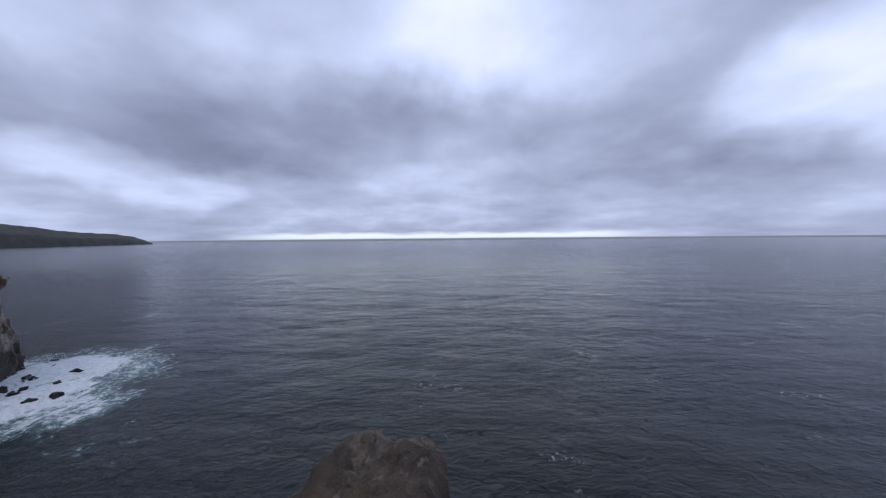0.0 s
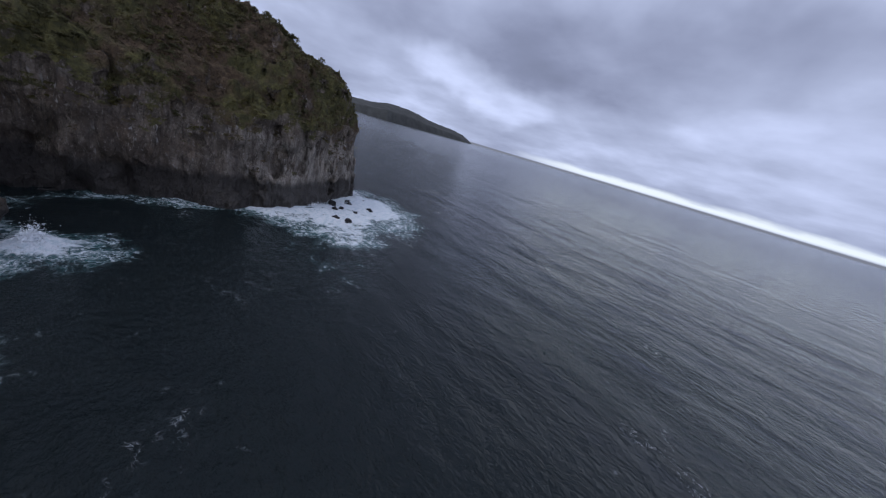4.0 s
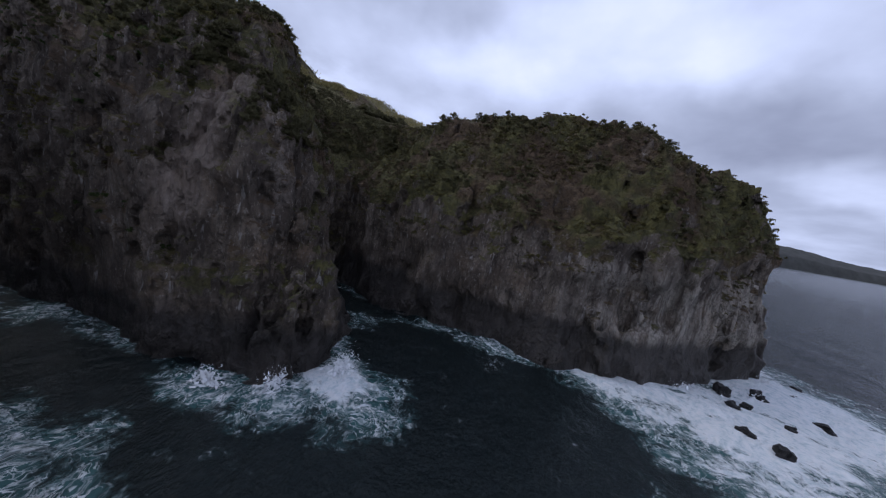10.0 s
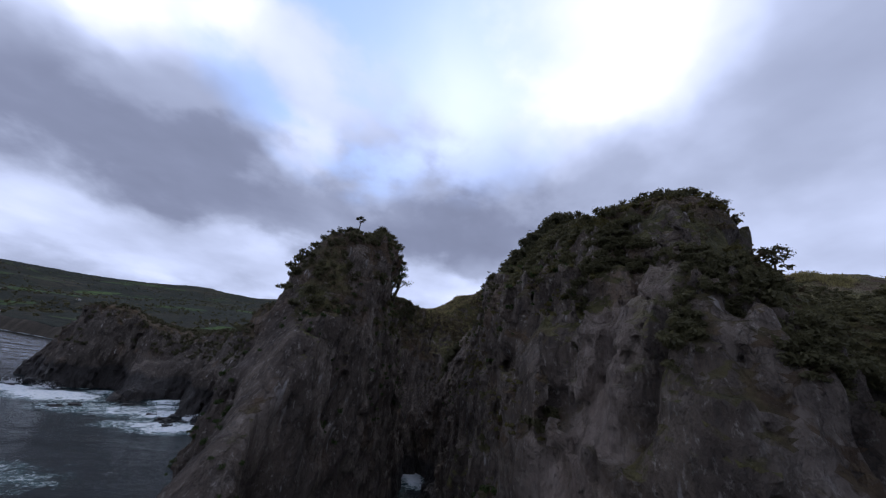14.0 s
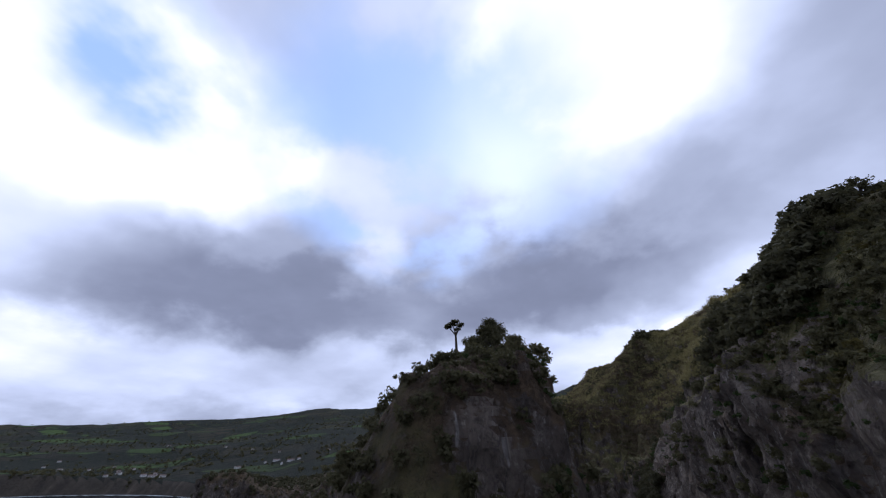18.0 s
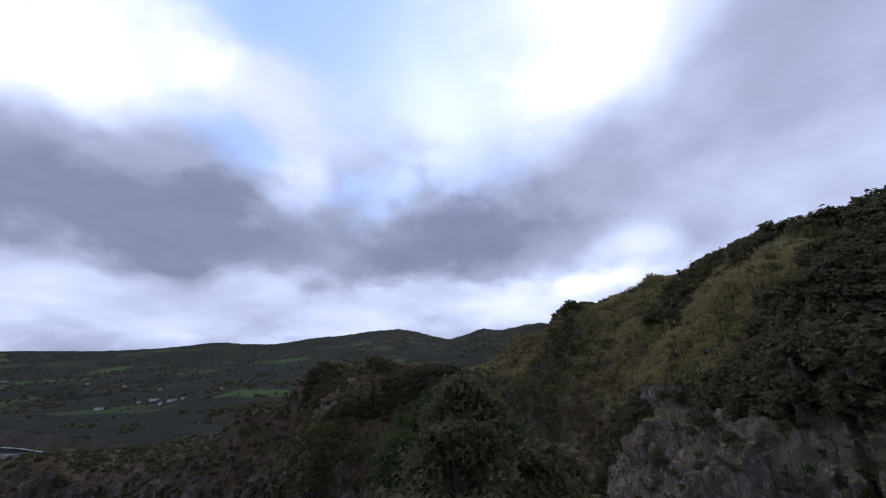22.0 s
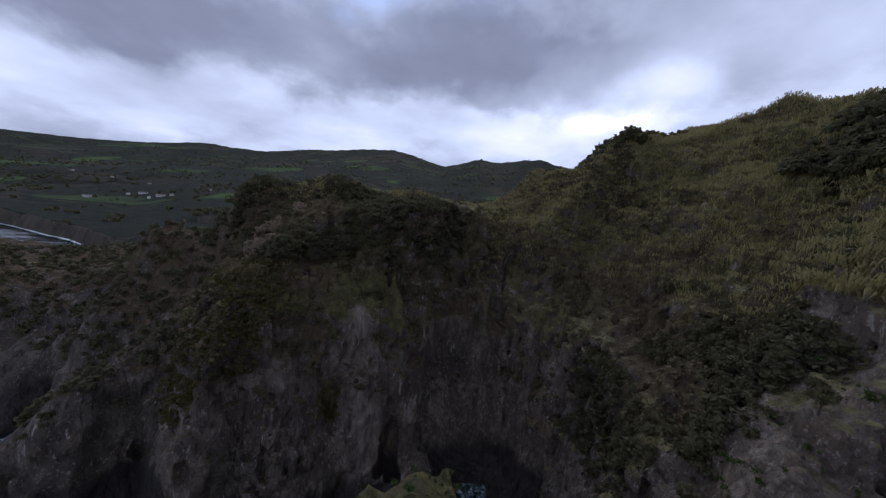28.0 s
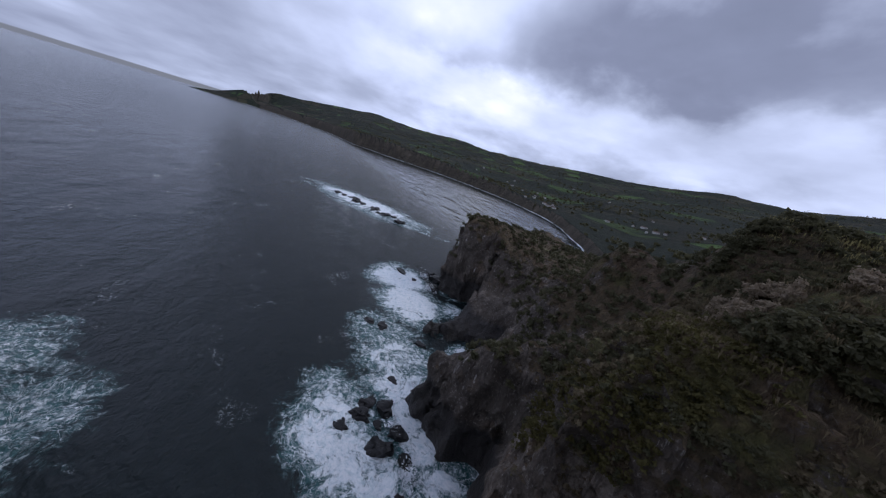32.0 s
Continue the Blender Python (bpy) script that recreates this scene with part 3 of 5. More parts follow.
# ---------------------------------------------------------------- the coast
# outline of the land at the waterline, metres
COAST_HEADLAND = [
    (-93, 62.3), (-87.5, 55.5), (-81, 46), (-77, 38), (-76, 29), (-75, 15), (-78, 4), (-79, -8), (-82, -22), (-88, -39),
    (-101, -53)]
COAST_BUTTRESS = [
    (-88, -45), (-75, -36), (-65, -29), (-52, -22), (-46, -28), (-43, -38), (-42.5, -47), (-43, -58), (-44.5, -72), (-46.8, -96),
    (-49.5, -112), (-53, -131), (-54, -141), (-42, -142), (-42, -150), (-56, -166), (-61, -184), (-62, -192), (-57, -196)]
COAST_COVE = [
    (-49, -195), (-38, -192), (-29, -193), (-20, -191), (-8, -187), (5, -186), (12, -189), (22, -199), (28, -191), (38, -190),
    (47, -190), (49, -201), (57, -208), (64, -228), (71, -228), (77, -214), (83, -204), (87, -209), (90, -222), (104, -237),
    (110, -228), (115, -224), (122, -223)]
COAST_POINT = [
    (131, -230), (146, -241), (162, -251), (166, -264), (176, -300), (215, -360), (305, -470), (345, -575), (-260, -575), (-260, 60),
    (-170, 88), (-130, 82), (-109, 72), (-99.5, 67)]
COAST = COAST_HEADLAND + COAST_BUTTRESS + COAST_COVE + COAST_POINT
# x, y, steepness and width of the lower cliff, steepness above it, height of the top
LAND_HEADLAND = [
    (-91, 57, 9, 3.6, 2.6, 46), (-105, 60, 9, 3.6, 2.2, 47), (-92, 50, 9, 3.2, 1.9, 48), (-86, 40, 9, 3.2, 1.3, 50), (-112, 45, 8, 3.4, 1.2, 50),
    (-116, 31, 8, 3.4, 1.15, 55.5), (-84, 18, 8, 3.2, 1.1, 55), (-110, 24, 8, 3, 1.1, 59), (-114, 12, 8, 3, 1.1, 64.5), (-126, -3, 8, 3.2, 1.1, 54.5),
    (-86, -10, 8, 3.4, 1.1, 53.5), (-136, -20, 6, 4, 1.1, 57.5), (-126, -33, 6, 4, 1.2, 55.5), (-98, -38, 6, 4.5, 1.2, 55), (-180, 20, 4, 8, 1, 52)]
LAND_BUTTRESS = [
    (-54, -32, 2.5, 12, 1.3, 44), (-62, -42, 2.5, 13, 1.5, 54), (-48, -44, 6, 6.5, 1.6, 45), (-57, -58, 7, 6.5, 1.3, 58.5), (-69, -59, 5, 8, 1.5, 62),
    (-78, -62, 5, 9, 1.5, 59), (-66, -78, 8, 6.5, 1.3, 64.5), (-74, -94, 8, 6.5, 1.3, 76), (-48, -62, 8, 5.8, 1.2, 47.5), (-50, -90, 6.5, 8, 1.3, 47)]
LAND_SLOPE = [
    (-68, -115, 4.6, 13, 1.3, 68), (-57, -108, 4.8, 11, 1.3, 56), (-60, -125, 4.4, 12, 1.3, 58), (-71, -142, 5, 9, 1.1, 68), (-90, -130, 5, 9, 1.1, 87.5),
    (-48, -147, 5, 3, 1.5, 22)]
LAND_HILL = [
    (-185, -108, 4, 8, 1, 84), (-150, -98, 4, 8, 1, 71), (-128, -92, 4, 8, 1.1, 63),
    (-132, -55, 4, 5, 1.1, 57), (-130, -80, 4, 6, 1.1, 57), (-112, -66, 4, 6, 1.2, 55), (-104, -100, 4, 8, 1.2, 73), (-110, -130, 5, 9, 1, 97.5),
    (-128, -152, 4, 10, 1, 103), (-145, -172, 4, 10, 1, 106.5), (-131, -208, 4, 10, 1, 106), (-112, -236, 5, 8, 1, 98.5), (-133, -192, 4, 10, 1, 105.5),
    (-104, -178, 4, 10, 1, 95), (-104, -220, 4, 9, 1, 94), (-137, -236, 5, 8, 1, 105), (-121, -248, 5, 8, 1, 98), (-160, -287, 4, 8, 0.6, 97),
    (-180, -150, 4, 8, 0.8, 106), (-190, -60, 4, 8, 0.8, 64)]
LAND_COVE = [
    (-84, -188, 4, 10, 1, 76), (-84, -210, 4, 10, 1, 72), (-62, -220, 1.2, 12, 4, 66), (-48, -230, 1, 16, 4, 68), (-34, -226, 2, 16, 5, 70),
    (-87, -252, 5, 8, 0.9, 86), (-64, -262, 4, 10, 0.9, 67), (-50, -268, 5, 9, 0.9, 71.5), (-32, -256, 7, 6.5, 1, 74), (-7, -246, 8, 5.5, 0.9, 75.5),
    (-14, -212, 3.6, 11.5, 0.9, 62), (-12, -226, 4, 11, 0.9, 68), (-70, -310, 5, 7, 0.6, 69)]
LAND_RIDGE = [
    (13, -243, 8, 5.5, 1.3, 73.5), (8, -208, 5, 8, 1.4, 52), (24, -205, 6, 5, 1.7, 36), (38, -207, 5, 4, 1.5, 24), (50, -205, 3, 4, 0.8, 9),
    (46, -224, 5, 5, 1.6, 39), (52, -212, 3, 4, 0.8, 8), (60, -230, 4, 5, 1.3, 29), (42, -272, 5, 7, 0.5, 52), (0, -297, 5, 7, 0.5, 62),
    (40, -237, 5, 6, 1.5, 57.5)]
LAND_POINT = [
    (66, -245, 4, 5, 0.8, 39), (83, -210, 1, 4, 0.4, 5), (76, -220, 1.2, 4, 0.5, 4), (88, -236, 4, 5, 0.5, 15), (100, -248, 6, 6, 0.5, 36),
    (118, -242, 8, 5.5, 0.5, 43.5), (124, -236, 8, 5.5, 0.4, 42), (130, -263, 7, 6, 0.4, 40), (146, -253, 4, 6, 0.6, 37), (157, -258, 3, 5, 0.6, 26),
    (104, -282, 5, 7, 0.3, 34), (62, -318, 4, 8, 0.3, 34), (150, -330, 4, 8, 0.3, 29)]
LAND = LAND_HEADLAND + LAND_BUTTRESS + LAND_SLOPE + LAND_HILL + LAND_COVE + LAND_RIDGE + LAND_POINT
SPIRE = [(-24, -42), (-18, -36), (-12, -38), (-11, -47), (-9.8, -58), (-8, -72), (-6, -85), (-7, -100), (-9, -120), (-14, -145), (-18, -164), (-33, -171), (-43, -163),
         (-46, -151), (-43, -131), (-39, -108), (-36, -90), (-33, -79), (-29, -66), (-27, -53)]
SPIRE_FOOT = [
    (-17, -41, 2, 7, 1.5, 5), (-18, -50, 3, 9, 1.5, 16), (-12, -48, 3, 9, 1.5, 7), (-18, -58, 4.2, 8.5, 1.6, 26.5), (-12, -57, 4.2, 8.5, 1.6, 13),
    (-9.5, -60, 4, 8, 1.6, 11), (-20, -67, 5, 9, 1.8, 37), (-12.5, -66, 4.5, 9, 1.8, 28), (-9, -66, 4, 9, 1.8, 20)]
SPIRE_SUMMIT = [
    (-15.5, -80, 6, 10, 2.6, 54), (-19, -78.5, 6, 10, 2.4, 56), (-11.5, -77, 5, 10, 2, 37), (-22, -81, 6, 9, 2.2, 57.5), (-30, -80, 10, 5.2, 2.2, 56.5),
    (-10, -80, 4.6, 11, 2, 35)]
SPIRE_BACK = [
    (-24, -90, 6, 9, 2, 58.5), (-34, -92, 10, 5.2, 2.2, 56), (-25.5, -100, 5.5, 10, 1.8, 63), (-14, -95, 5, 10, 1.4, 43), (-26, -109, 5, 10, 1.6, 58),
    (-28, -117, 5, 10, 1.6, 58), (-29, -125, 4.5, 10, 1.6, 48), (-31, -138, 4, 10, 1.6, 38), (-31, -155, 6, 10, 3, 47.5), (-35, -153, 5, 9, 2, 39),
    (-27, -158, 5, 9, 2.4, 42), (-20, -155, 3, 8, 1.5, 22), (-11, -112, 4, 9, 1.5, 38)]
SPIRE_TOP = SPIRE_FOOT + SPIRE_SUMMIT + SPIRE_BACK
FIN = [(35.3, -22.6), (41, -21.3), (44.8, -23), (45.5, -30), (45.5, -38), (49, -55), (50, -75), (60, -82), (65, -95), (54, -101), (37, -92), (30, -78), (29, -55), (33, -36), (34, -27)]
FIN_TOP = [(40.9, -26.2, 13, 2.5, 7, 36.3), (42.7, -26.8, 13, 2.5, 7, 36.3), (42.2, -31, 13, 2.6, 5, 35.9), (41.6, -35, 12, 2.6, 4, 35.2), (38.5, -27, 9, 3.6, 1.4, 34.8), (37, -31, 7, 4, 1.2, 32.6), (35.5, -36, 6, 4.5, 1.2, 31.5), (41, -40, 11, 3, 3, 34), (40, -50, 8, 4, 3, 31), (40, -66, 7, 5, 3, 25), (36, -82, 9, 4, 4, 31.5), (45, -87, 7, 5, 2, 25), (54, -88, 9, 4, 4, 31)]


# hollows worn into the rock: x, y, z, half sizes
LAND_HOLLOWS = [(-45.5, -38.5, 21, 2.6, 4.2, 7), (-43.5, -47, 25, 2.2, 2.0, 6), (-43, -50.5, 20, 2.2, 2.2, 7), (-46, -42.5, 15, 2.0, 2.0, 5), (-50.5, -31.5, 16, 2.4, 2.0, 5), (-39, -68, 5, 6.5, 19, 15), (-41, -92, 6, 6, 14, 14),
                (-46, -203, 12, 9, 9.5, 33), (-57, -199, 16, 4, 5, 14), (-30, -201, 8, 3, 5, 14), (2, -189, 5, 4, 5, 10), (14, -191, 5, 4, 5, 9), (25, -196, 2, 3, 6, 9), (56, -206, 3, 4, 4, 7), (-90, -42, 5, 5, 4, 8), (-77, -20, 4, 3, 9, 7)]
SPIRE_HOLLOWS = [(-23.5, -60, 18, 3.2, 3.6, 12), (-25, -52, 5, 3.2, 6, 9), (-29, -68, 12, 3, 4, 10), (-11, -66, 10, 3, 5, 9)]


def rock_field(poly, tops, x, y, z, amp, seed, least=0.34, fine=0.0):
    """Solid rock: below its top and behind its battered, fluted face."""
    depth = polygon_depth(poly, x, y)
    s1, d1, s2, top = blend(tops, x, y)
    face = np.where(z < s1 * d1, z / s1, d1 + (z - s1 * d1) / s2)
    slope = np.where(z < s1 * d1, s1, s2)
    wall = (depth - face) * slope / np.sqrt(1 + slope * slope)
    lid = (top - z) * 0.8
    k = 1.0 if seed == 5 else 3.0
    h = np.clip(0.5 + 0.5 * (lid - wall) / k, 0, 1)
    base = lid * (1 - h) + wall * h - k * h * (1 - h)
    near = np.abs(base) < 6
    bx, by, bz = (np.broadcast_to(q, base.shape)[near] for q in (x, y, z))
    o = seed * 17.3

    def ridge(a, c, shift):
        return 0.45 - np.abs(value_noise(bx / a + o + shift, by / a + shift, bz / c + shift))

    rough = value_noise(bx / 13 + o, by / 13 + 4, bz / 15) * 2.2 + ridge(8.5, 20, 1.7) * 3.0 + ridge(4.1, 8.5, 5.2) * 2.0
    rough += ridge(2.4, 3.6, 9.1) * 1.3 + value_noise(bx / 1.5, by / 1.5 + o, bz / 1.7) * 0.5
    if fine:
        rough += (ridge(1.15, 1.7, 3.3) * 2.0 + ridge(0.6, 0.8, 6.1) * 1.1 + value_noise(bx / 0.4, by / 0.4, bz / 0.5) * 0.25) * fine
    # blocks and columns that broke away along the joints
    warp = value_noise(bx / 6, by / 6, bz / 9 + o) * 1.6
    jx, jy = bx * 0.87 + by * 0.5 + warp, by * 0.87 - bx * 0.5 + warp * 0.7
    rough += block_noise(jx / 3.4, jy / 3.4 + o, bz / 8.0 + warp * 0.15) * 1.1 + block_noise(jx / 1.5 + 9, jy / 1.5, bz / 3.2 + warp * 0.2) * 0.75
    # joints weathered into upright slots
    slot = np.clip(0.11 - np.abs(value_noise(bx / 5.5 + o, by / 5.5, bz / 26 + 2.2)), 0, 1) * np.clip(value_noise(bx / 11, by / 11 + o, bz / 17) * 2 + 0.5, 0, 1)
    rough -= slot * 30
    # beds of harder and softer lava
    rough += value_noise(bx / 40 + 3, by / 40 + o, bz / 3.6) * 0.35
    sheer = np.clip(h[near] * 1.25, least, 1)
    shape = (rough - 0.9) * amp * sheer
    for cx, cy, cz, rx, ry, rz in LAND_HOLLOWS if seed == 1 else SPIRE_HOLLOWS if seed == 3 else ():
        q = np.sqrt(((bx - cx) / rx) ** 2 + ((by - cy) / ry) ** 2 + ((bz - cz) / rz) ** 2)
        shape = shape - np.clip(1.25 - q, 0, 1) * min(rx, ry) * 2.6 * (1 + 0.4 * value_noise(bx / 2.5, by / 2.5, bz / 6))
    base[near] += shape
    return base


def main_body(verts, quads):
    """Drops crumbs that hang loose beside the largest connected surface."""
    lab = np.arange(len(verts))
    for _ in range(400):
        low = lab[quads].min(1)
        was = lab.copy()
        np.minimum.at(lab, quads.ravel(), np.repeat(low, 4))
        lab = lab[lab]
        if (lab == was).all():
            break
    ids, counts = np.unique(lab, return_counts=True)
    keep = np.isin(lab, ids[counts >= max(counts.max() * 0.2, 10)])
    renum = np.cumsum(keep) - 1
    return verts[keep], renum[quads[keep[quads[:, 0]]]]


SURFACE = {}


def build_rock(name, box, h, poly, tops, mat, amp=1.0, seed=1, least=0.34, fine=0.0):
    (x0, x1), (y0, y1), (z0, z1) = box
    gx, gy, gz = (np.arange(round(a / h), round(b / h) + 1) * h for a, b in ((x0, x1), (y0, y1), (z0, z1)))
    field = rock_field(poly, tops, gx[:, None, None].astype(np.float32), gy[None, :, None].astype(np.float32), gz[None, None, :].astype(np.float32), amp, seed, least, fine)
    verts, quads = surface_net(field, (gx[0], gy[0], gz[0]), h)
    verts, quads = main_body(verts, quads)
    SURFACE[name] = (verts, quads)
    return mesh_object(name, verts, quads, mat, False)


HH = VOXEL
headland = tagged(build_rock("headland", ((-200, -60), (-53, 92), (-3, 72)), HH, COAST, LAND, ROCK), "grey basalt headland cliff with scrub on its slope", "headland", kind="structure")
stack = tagged(build_rock("rock_buttress", ((-105, -30), (-166, -51), (-3, 110)), HH * 0.62, COAST, LAND, ROCK_STACK, 1.0, 1, 0.34, 0.5), "steep dark basalt buttress with bushes on its crest", "cliff", kind="structure")
tagged(build_rock("buttress_foot", ((-61, -30), (-53, -14), (-3, 72)), HH * 0.5, COAST, LAND, ROCK_STACK, 1.0, 1, 0.34, 0.7), "dark wet basalt foot of the buttress", "cliff", kind="structure")
hill = tagged(build_rock("hillside", ((-204, -103), (-300, -51), (-3, 118)), HH, COAST, LAND, HILL), "rounded hillside of dry cane and dark scrub", "hill", kind="structure")
cove = tagged(build_rock("cove_cliff", ((-105, 18), (-300, -164), (-3, 110)), HH * 0.75, COAST, LAND, ROCK_COVE, 1.0, 1, 0.34, 0.4), "cliff amphitheatre of streaked basalt under dry scrub", "cliff", kind="structure")
point = tagged(build_rock("rocky_point", ((16, 184), (-340, -172), (-3, 80)), HH, COAST, LAND, ROCK_POINT), "low dark rocky point with a flat scrubby top", "cliff", kind="structure")
spire = tagged(build_rock("rock_spire", ((-52, 12), (-180, -28), (-3, 72)), HH * 0.62, SPIRE, SPIRE_TOP, ROCK_SPIRE, 0.8, 3, 0.34, 0.5), "tall basalt spire with bushes on its summit", "sea stack", kind="structure")
fin = tagged(build_rock("rock_fin", ((22, 72), (-108, -38), (-3, 44)), 0.5, FIN, FIN_TOP, ROCK_FIN, 0.33, 5, 0.7, 1.2), "narrow brown jagged rock fin standing in the sea", "sea stack", kind="structure")
tagged(build_rock("rock_fin_head", ((22, 50), (-38.5, -14), (-3, 44)), 0.28, FIN, FIN_TOP, ROCK_FIN, 0.33, 5, 0.7, 1.2), "jagged brown crest at the seaward end of the fin", "sea stack", kind="structure")

# ---------------------------------------------------------------- the sea
# x, y, radius along x, along y, strength
SURF_HEADLAND = [
    (-53, 42, 11, 12, 0.85), (-38, 30, 16, 14, 0.26),     (-82, 66, 24, 18, 1.15), (-68, 48, 16, 17, 1.1), (-62, 62, 14, 14, 0.75), (-60, 36, 12, 12, 0.6), (-76, 26, 7, 12, 0.6), (-74, 27, 8, 14, 1.15), (-77, 5, 5, 12, 0.75),
    (-78, -14, 3, 12, 0.5), (-72, -28, 5, 6, 0.5), (-66, 30, 9, 9, 0.85)]
SURF_STACKS = [
    (-48, -137, 5, 7, 1.15), (-44, -72, 3, 4, 0.8), (-33, -76, 2.5, 4, 0.7),
    (-49, -20, 6, 5, 1.1), (-43, -26, 6, 6, 0.75), (-40, -35, 4, 8, 0.6), (-18, -30, 8, 8, 0.8), (-12, -24, 7, 5, 0.4), (-21, -39, 8, 6, 0.7), (-45, -138, 6, 10, 0.5),
    (-46, -15, 9, 7, 0.6), (-27, -38, 6, 6, 0.5), (-26, -46, 5, 5, 0.6), (-40, -76, 3, 9, 0.6), (-41, -31, 4, 5, 0.6), (64, -100, 14, 12, 0.62), (45, -114, 16, 12, 0.6)]
SURF_COVE = [
    (26, -176, 14, 8, 0.95), (40, -170, 18, 12, 0.9), (50, -190, 12, 12, 0.95), (66, -190, 14, 14, 0.85), (58, -205, 9, 9, 0.85), (80, -188, 16, 12, 0.75), (105, -205, 20, 14, 1.08),
    (128, -203, 20, 14, 1.1), (92, -210, 8, 8, 0.8), (20, -183, 6, 6, 0.7), (34, -188, 10, 7, 0.95), (22, -190, 6, 6, 0.9), (12, -185, 6, 4, 0.6), (66, -218, 6, 10, 0.9),
    (97, -224, 8, 8, 0.85)]
SURF = SURF_HEADLAND + SURF_STACKS + SURF_COVE


def sea_lines(lo, hi, step, far):
    mid = np.arange(lo, hi + step, step)
    grow = step * 1.22 ** np.arange(1, 40)
    out = np.cumsum(grow)
    out = out[out < far]
    return np.concatenate([lo - out[::-1], mid, mid[-1] + out])


def build_sea():
    sx, sy = sea_lines(-230, 420, 2.4, 5600), sea_lines(-300, 190, 2.4, 5600)
    gx, gy = np.meshgrid(sx, sy, indexing="ij")
    calm = np.exp(-np.maximum(0, np.hypot(np.clip(gx - 420, 0, None) + np.clip(-230 - gx, 0, None), np.clip(gy - 190, 0, None) + np.clip(-300 - gy, 0, None))) / 60)
    zz = (value_noise(gx / 15 + 3, gy / 7.5, gx * 0) * 0.03 + value_noise(gx / 5.2, gy / 3.6 + 8, gx * 0) * 0.015) * calm
    shore = np.minimum(np.minimum(-polygon_depth(COAST, gx, gy), -polygon_depth(SPIRE, gx, gy)), -polygon_depth(FIN, gx, gy))
    foam = 0.55 * np.exp(-np.maximum(shore, 0) / 2.2) * (0.75 + 0.5 * value_noise(gx / 9, gy / 9, gx * 0 + 5))
    for px, py, rx, ry, gain in SURF:
        r = np.hypot((gx - px) / rx, (gy - py) / ry) + 0.22 * value_noise(gx / 8 + px, gy / 8, gx * 0 + 2)
        foam = np.maximum(foam, gain * np.clip(1.55 - r * 1.05, 0, 1))
    # breakers on the offshore reef
    rx, ry = (gx - 302) * 0.82 + (gy + 207) * 0.57, -(gx - 302) * 0.57 + (gy + 207) * 0.82
    foam = np.maximum(foam, np.clip(1.5 - 1.1 * (np.hypot(rx / 84, ry / 29) + 0.18 * value_noise(gx / 10, gy / 10, gx * 0 + 7)), 0, 1.1))
    foam = np.maximum(foam, 0.20 * np.clip(value_noise(gx / 26 + 5, gy / 26, gx * 0) * 1.6 - 0.35, 0, 1) * np.exp(-np.maximum(shore, 0) / 70))
    zz += np.clip(foam - 0.5, 0, 1) * (0.9 + 0.9 * value_noise(gx / 3.1, gy / 3.1, gx * 0 + 3))
    n0, n1 = gx.shape
    ident = np.arange(n0 * n1).reshape(n0, n1)
    quads = np.stack([ident[:-1, :-1], ident[1:, :-1], ident[1:, 1:], ident[:-1, 1:]], -1).reshape(-1, 4)
    ob = mesh_object("sea", np.stack([gx, gy, zz], -1).reshape(-1, 3), quads, SEA)
    attr = ob.data.attributes.new("foam", "FLOAT", "POINT")
    attr.data.foreach_set("value", foam.ravel().astype(np.float32))
    return tagged(ob, "dark grey-blue ocean with white surf along the rocks", "sea", kind="structure")


sea = build_sea()

# ---------------------------------------------------------------- distant land
FAR_COAST = [(150, 330), (176, 250), (196, 185), (205, 200), (212, 300), (218, 430), (222.1, 539), (228, 772), (233.5, 909), (246.2, 1224), (258.6, 1465), (264.8, 1700), (272.2, 2880), (277, 3600), (280.5, 4300), (282, 5600), (290, 5600)]
SKYLINE = [(120, 4), (146, 7), (155, 9.2), (161, 8.1), (165.3, 8.4), (171.4, 6.8), (180.5, 8.7), (187, 8.3), (195.6, 7.1), (201.5, 6.2), (215.7, 5.2), (227, 4.1), (235, 3.7), (244, 3.3), (250, 3.5), (256, 3.2), (262.3, 3.5), (265, 3.1), (273, 2.2), (277.7, 2.0), (281, 1.2), (284, 0.0), (290, -1)]
HUB = (0.0, -150.0)


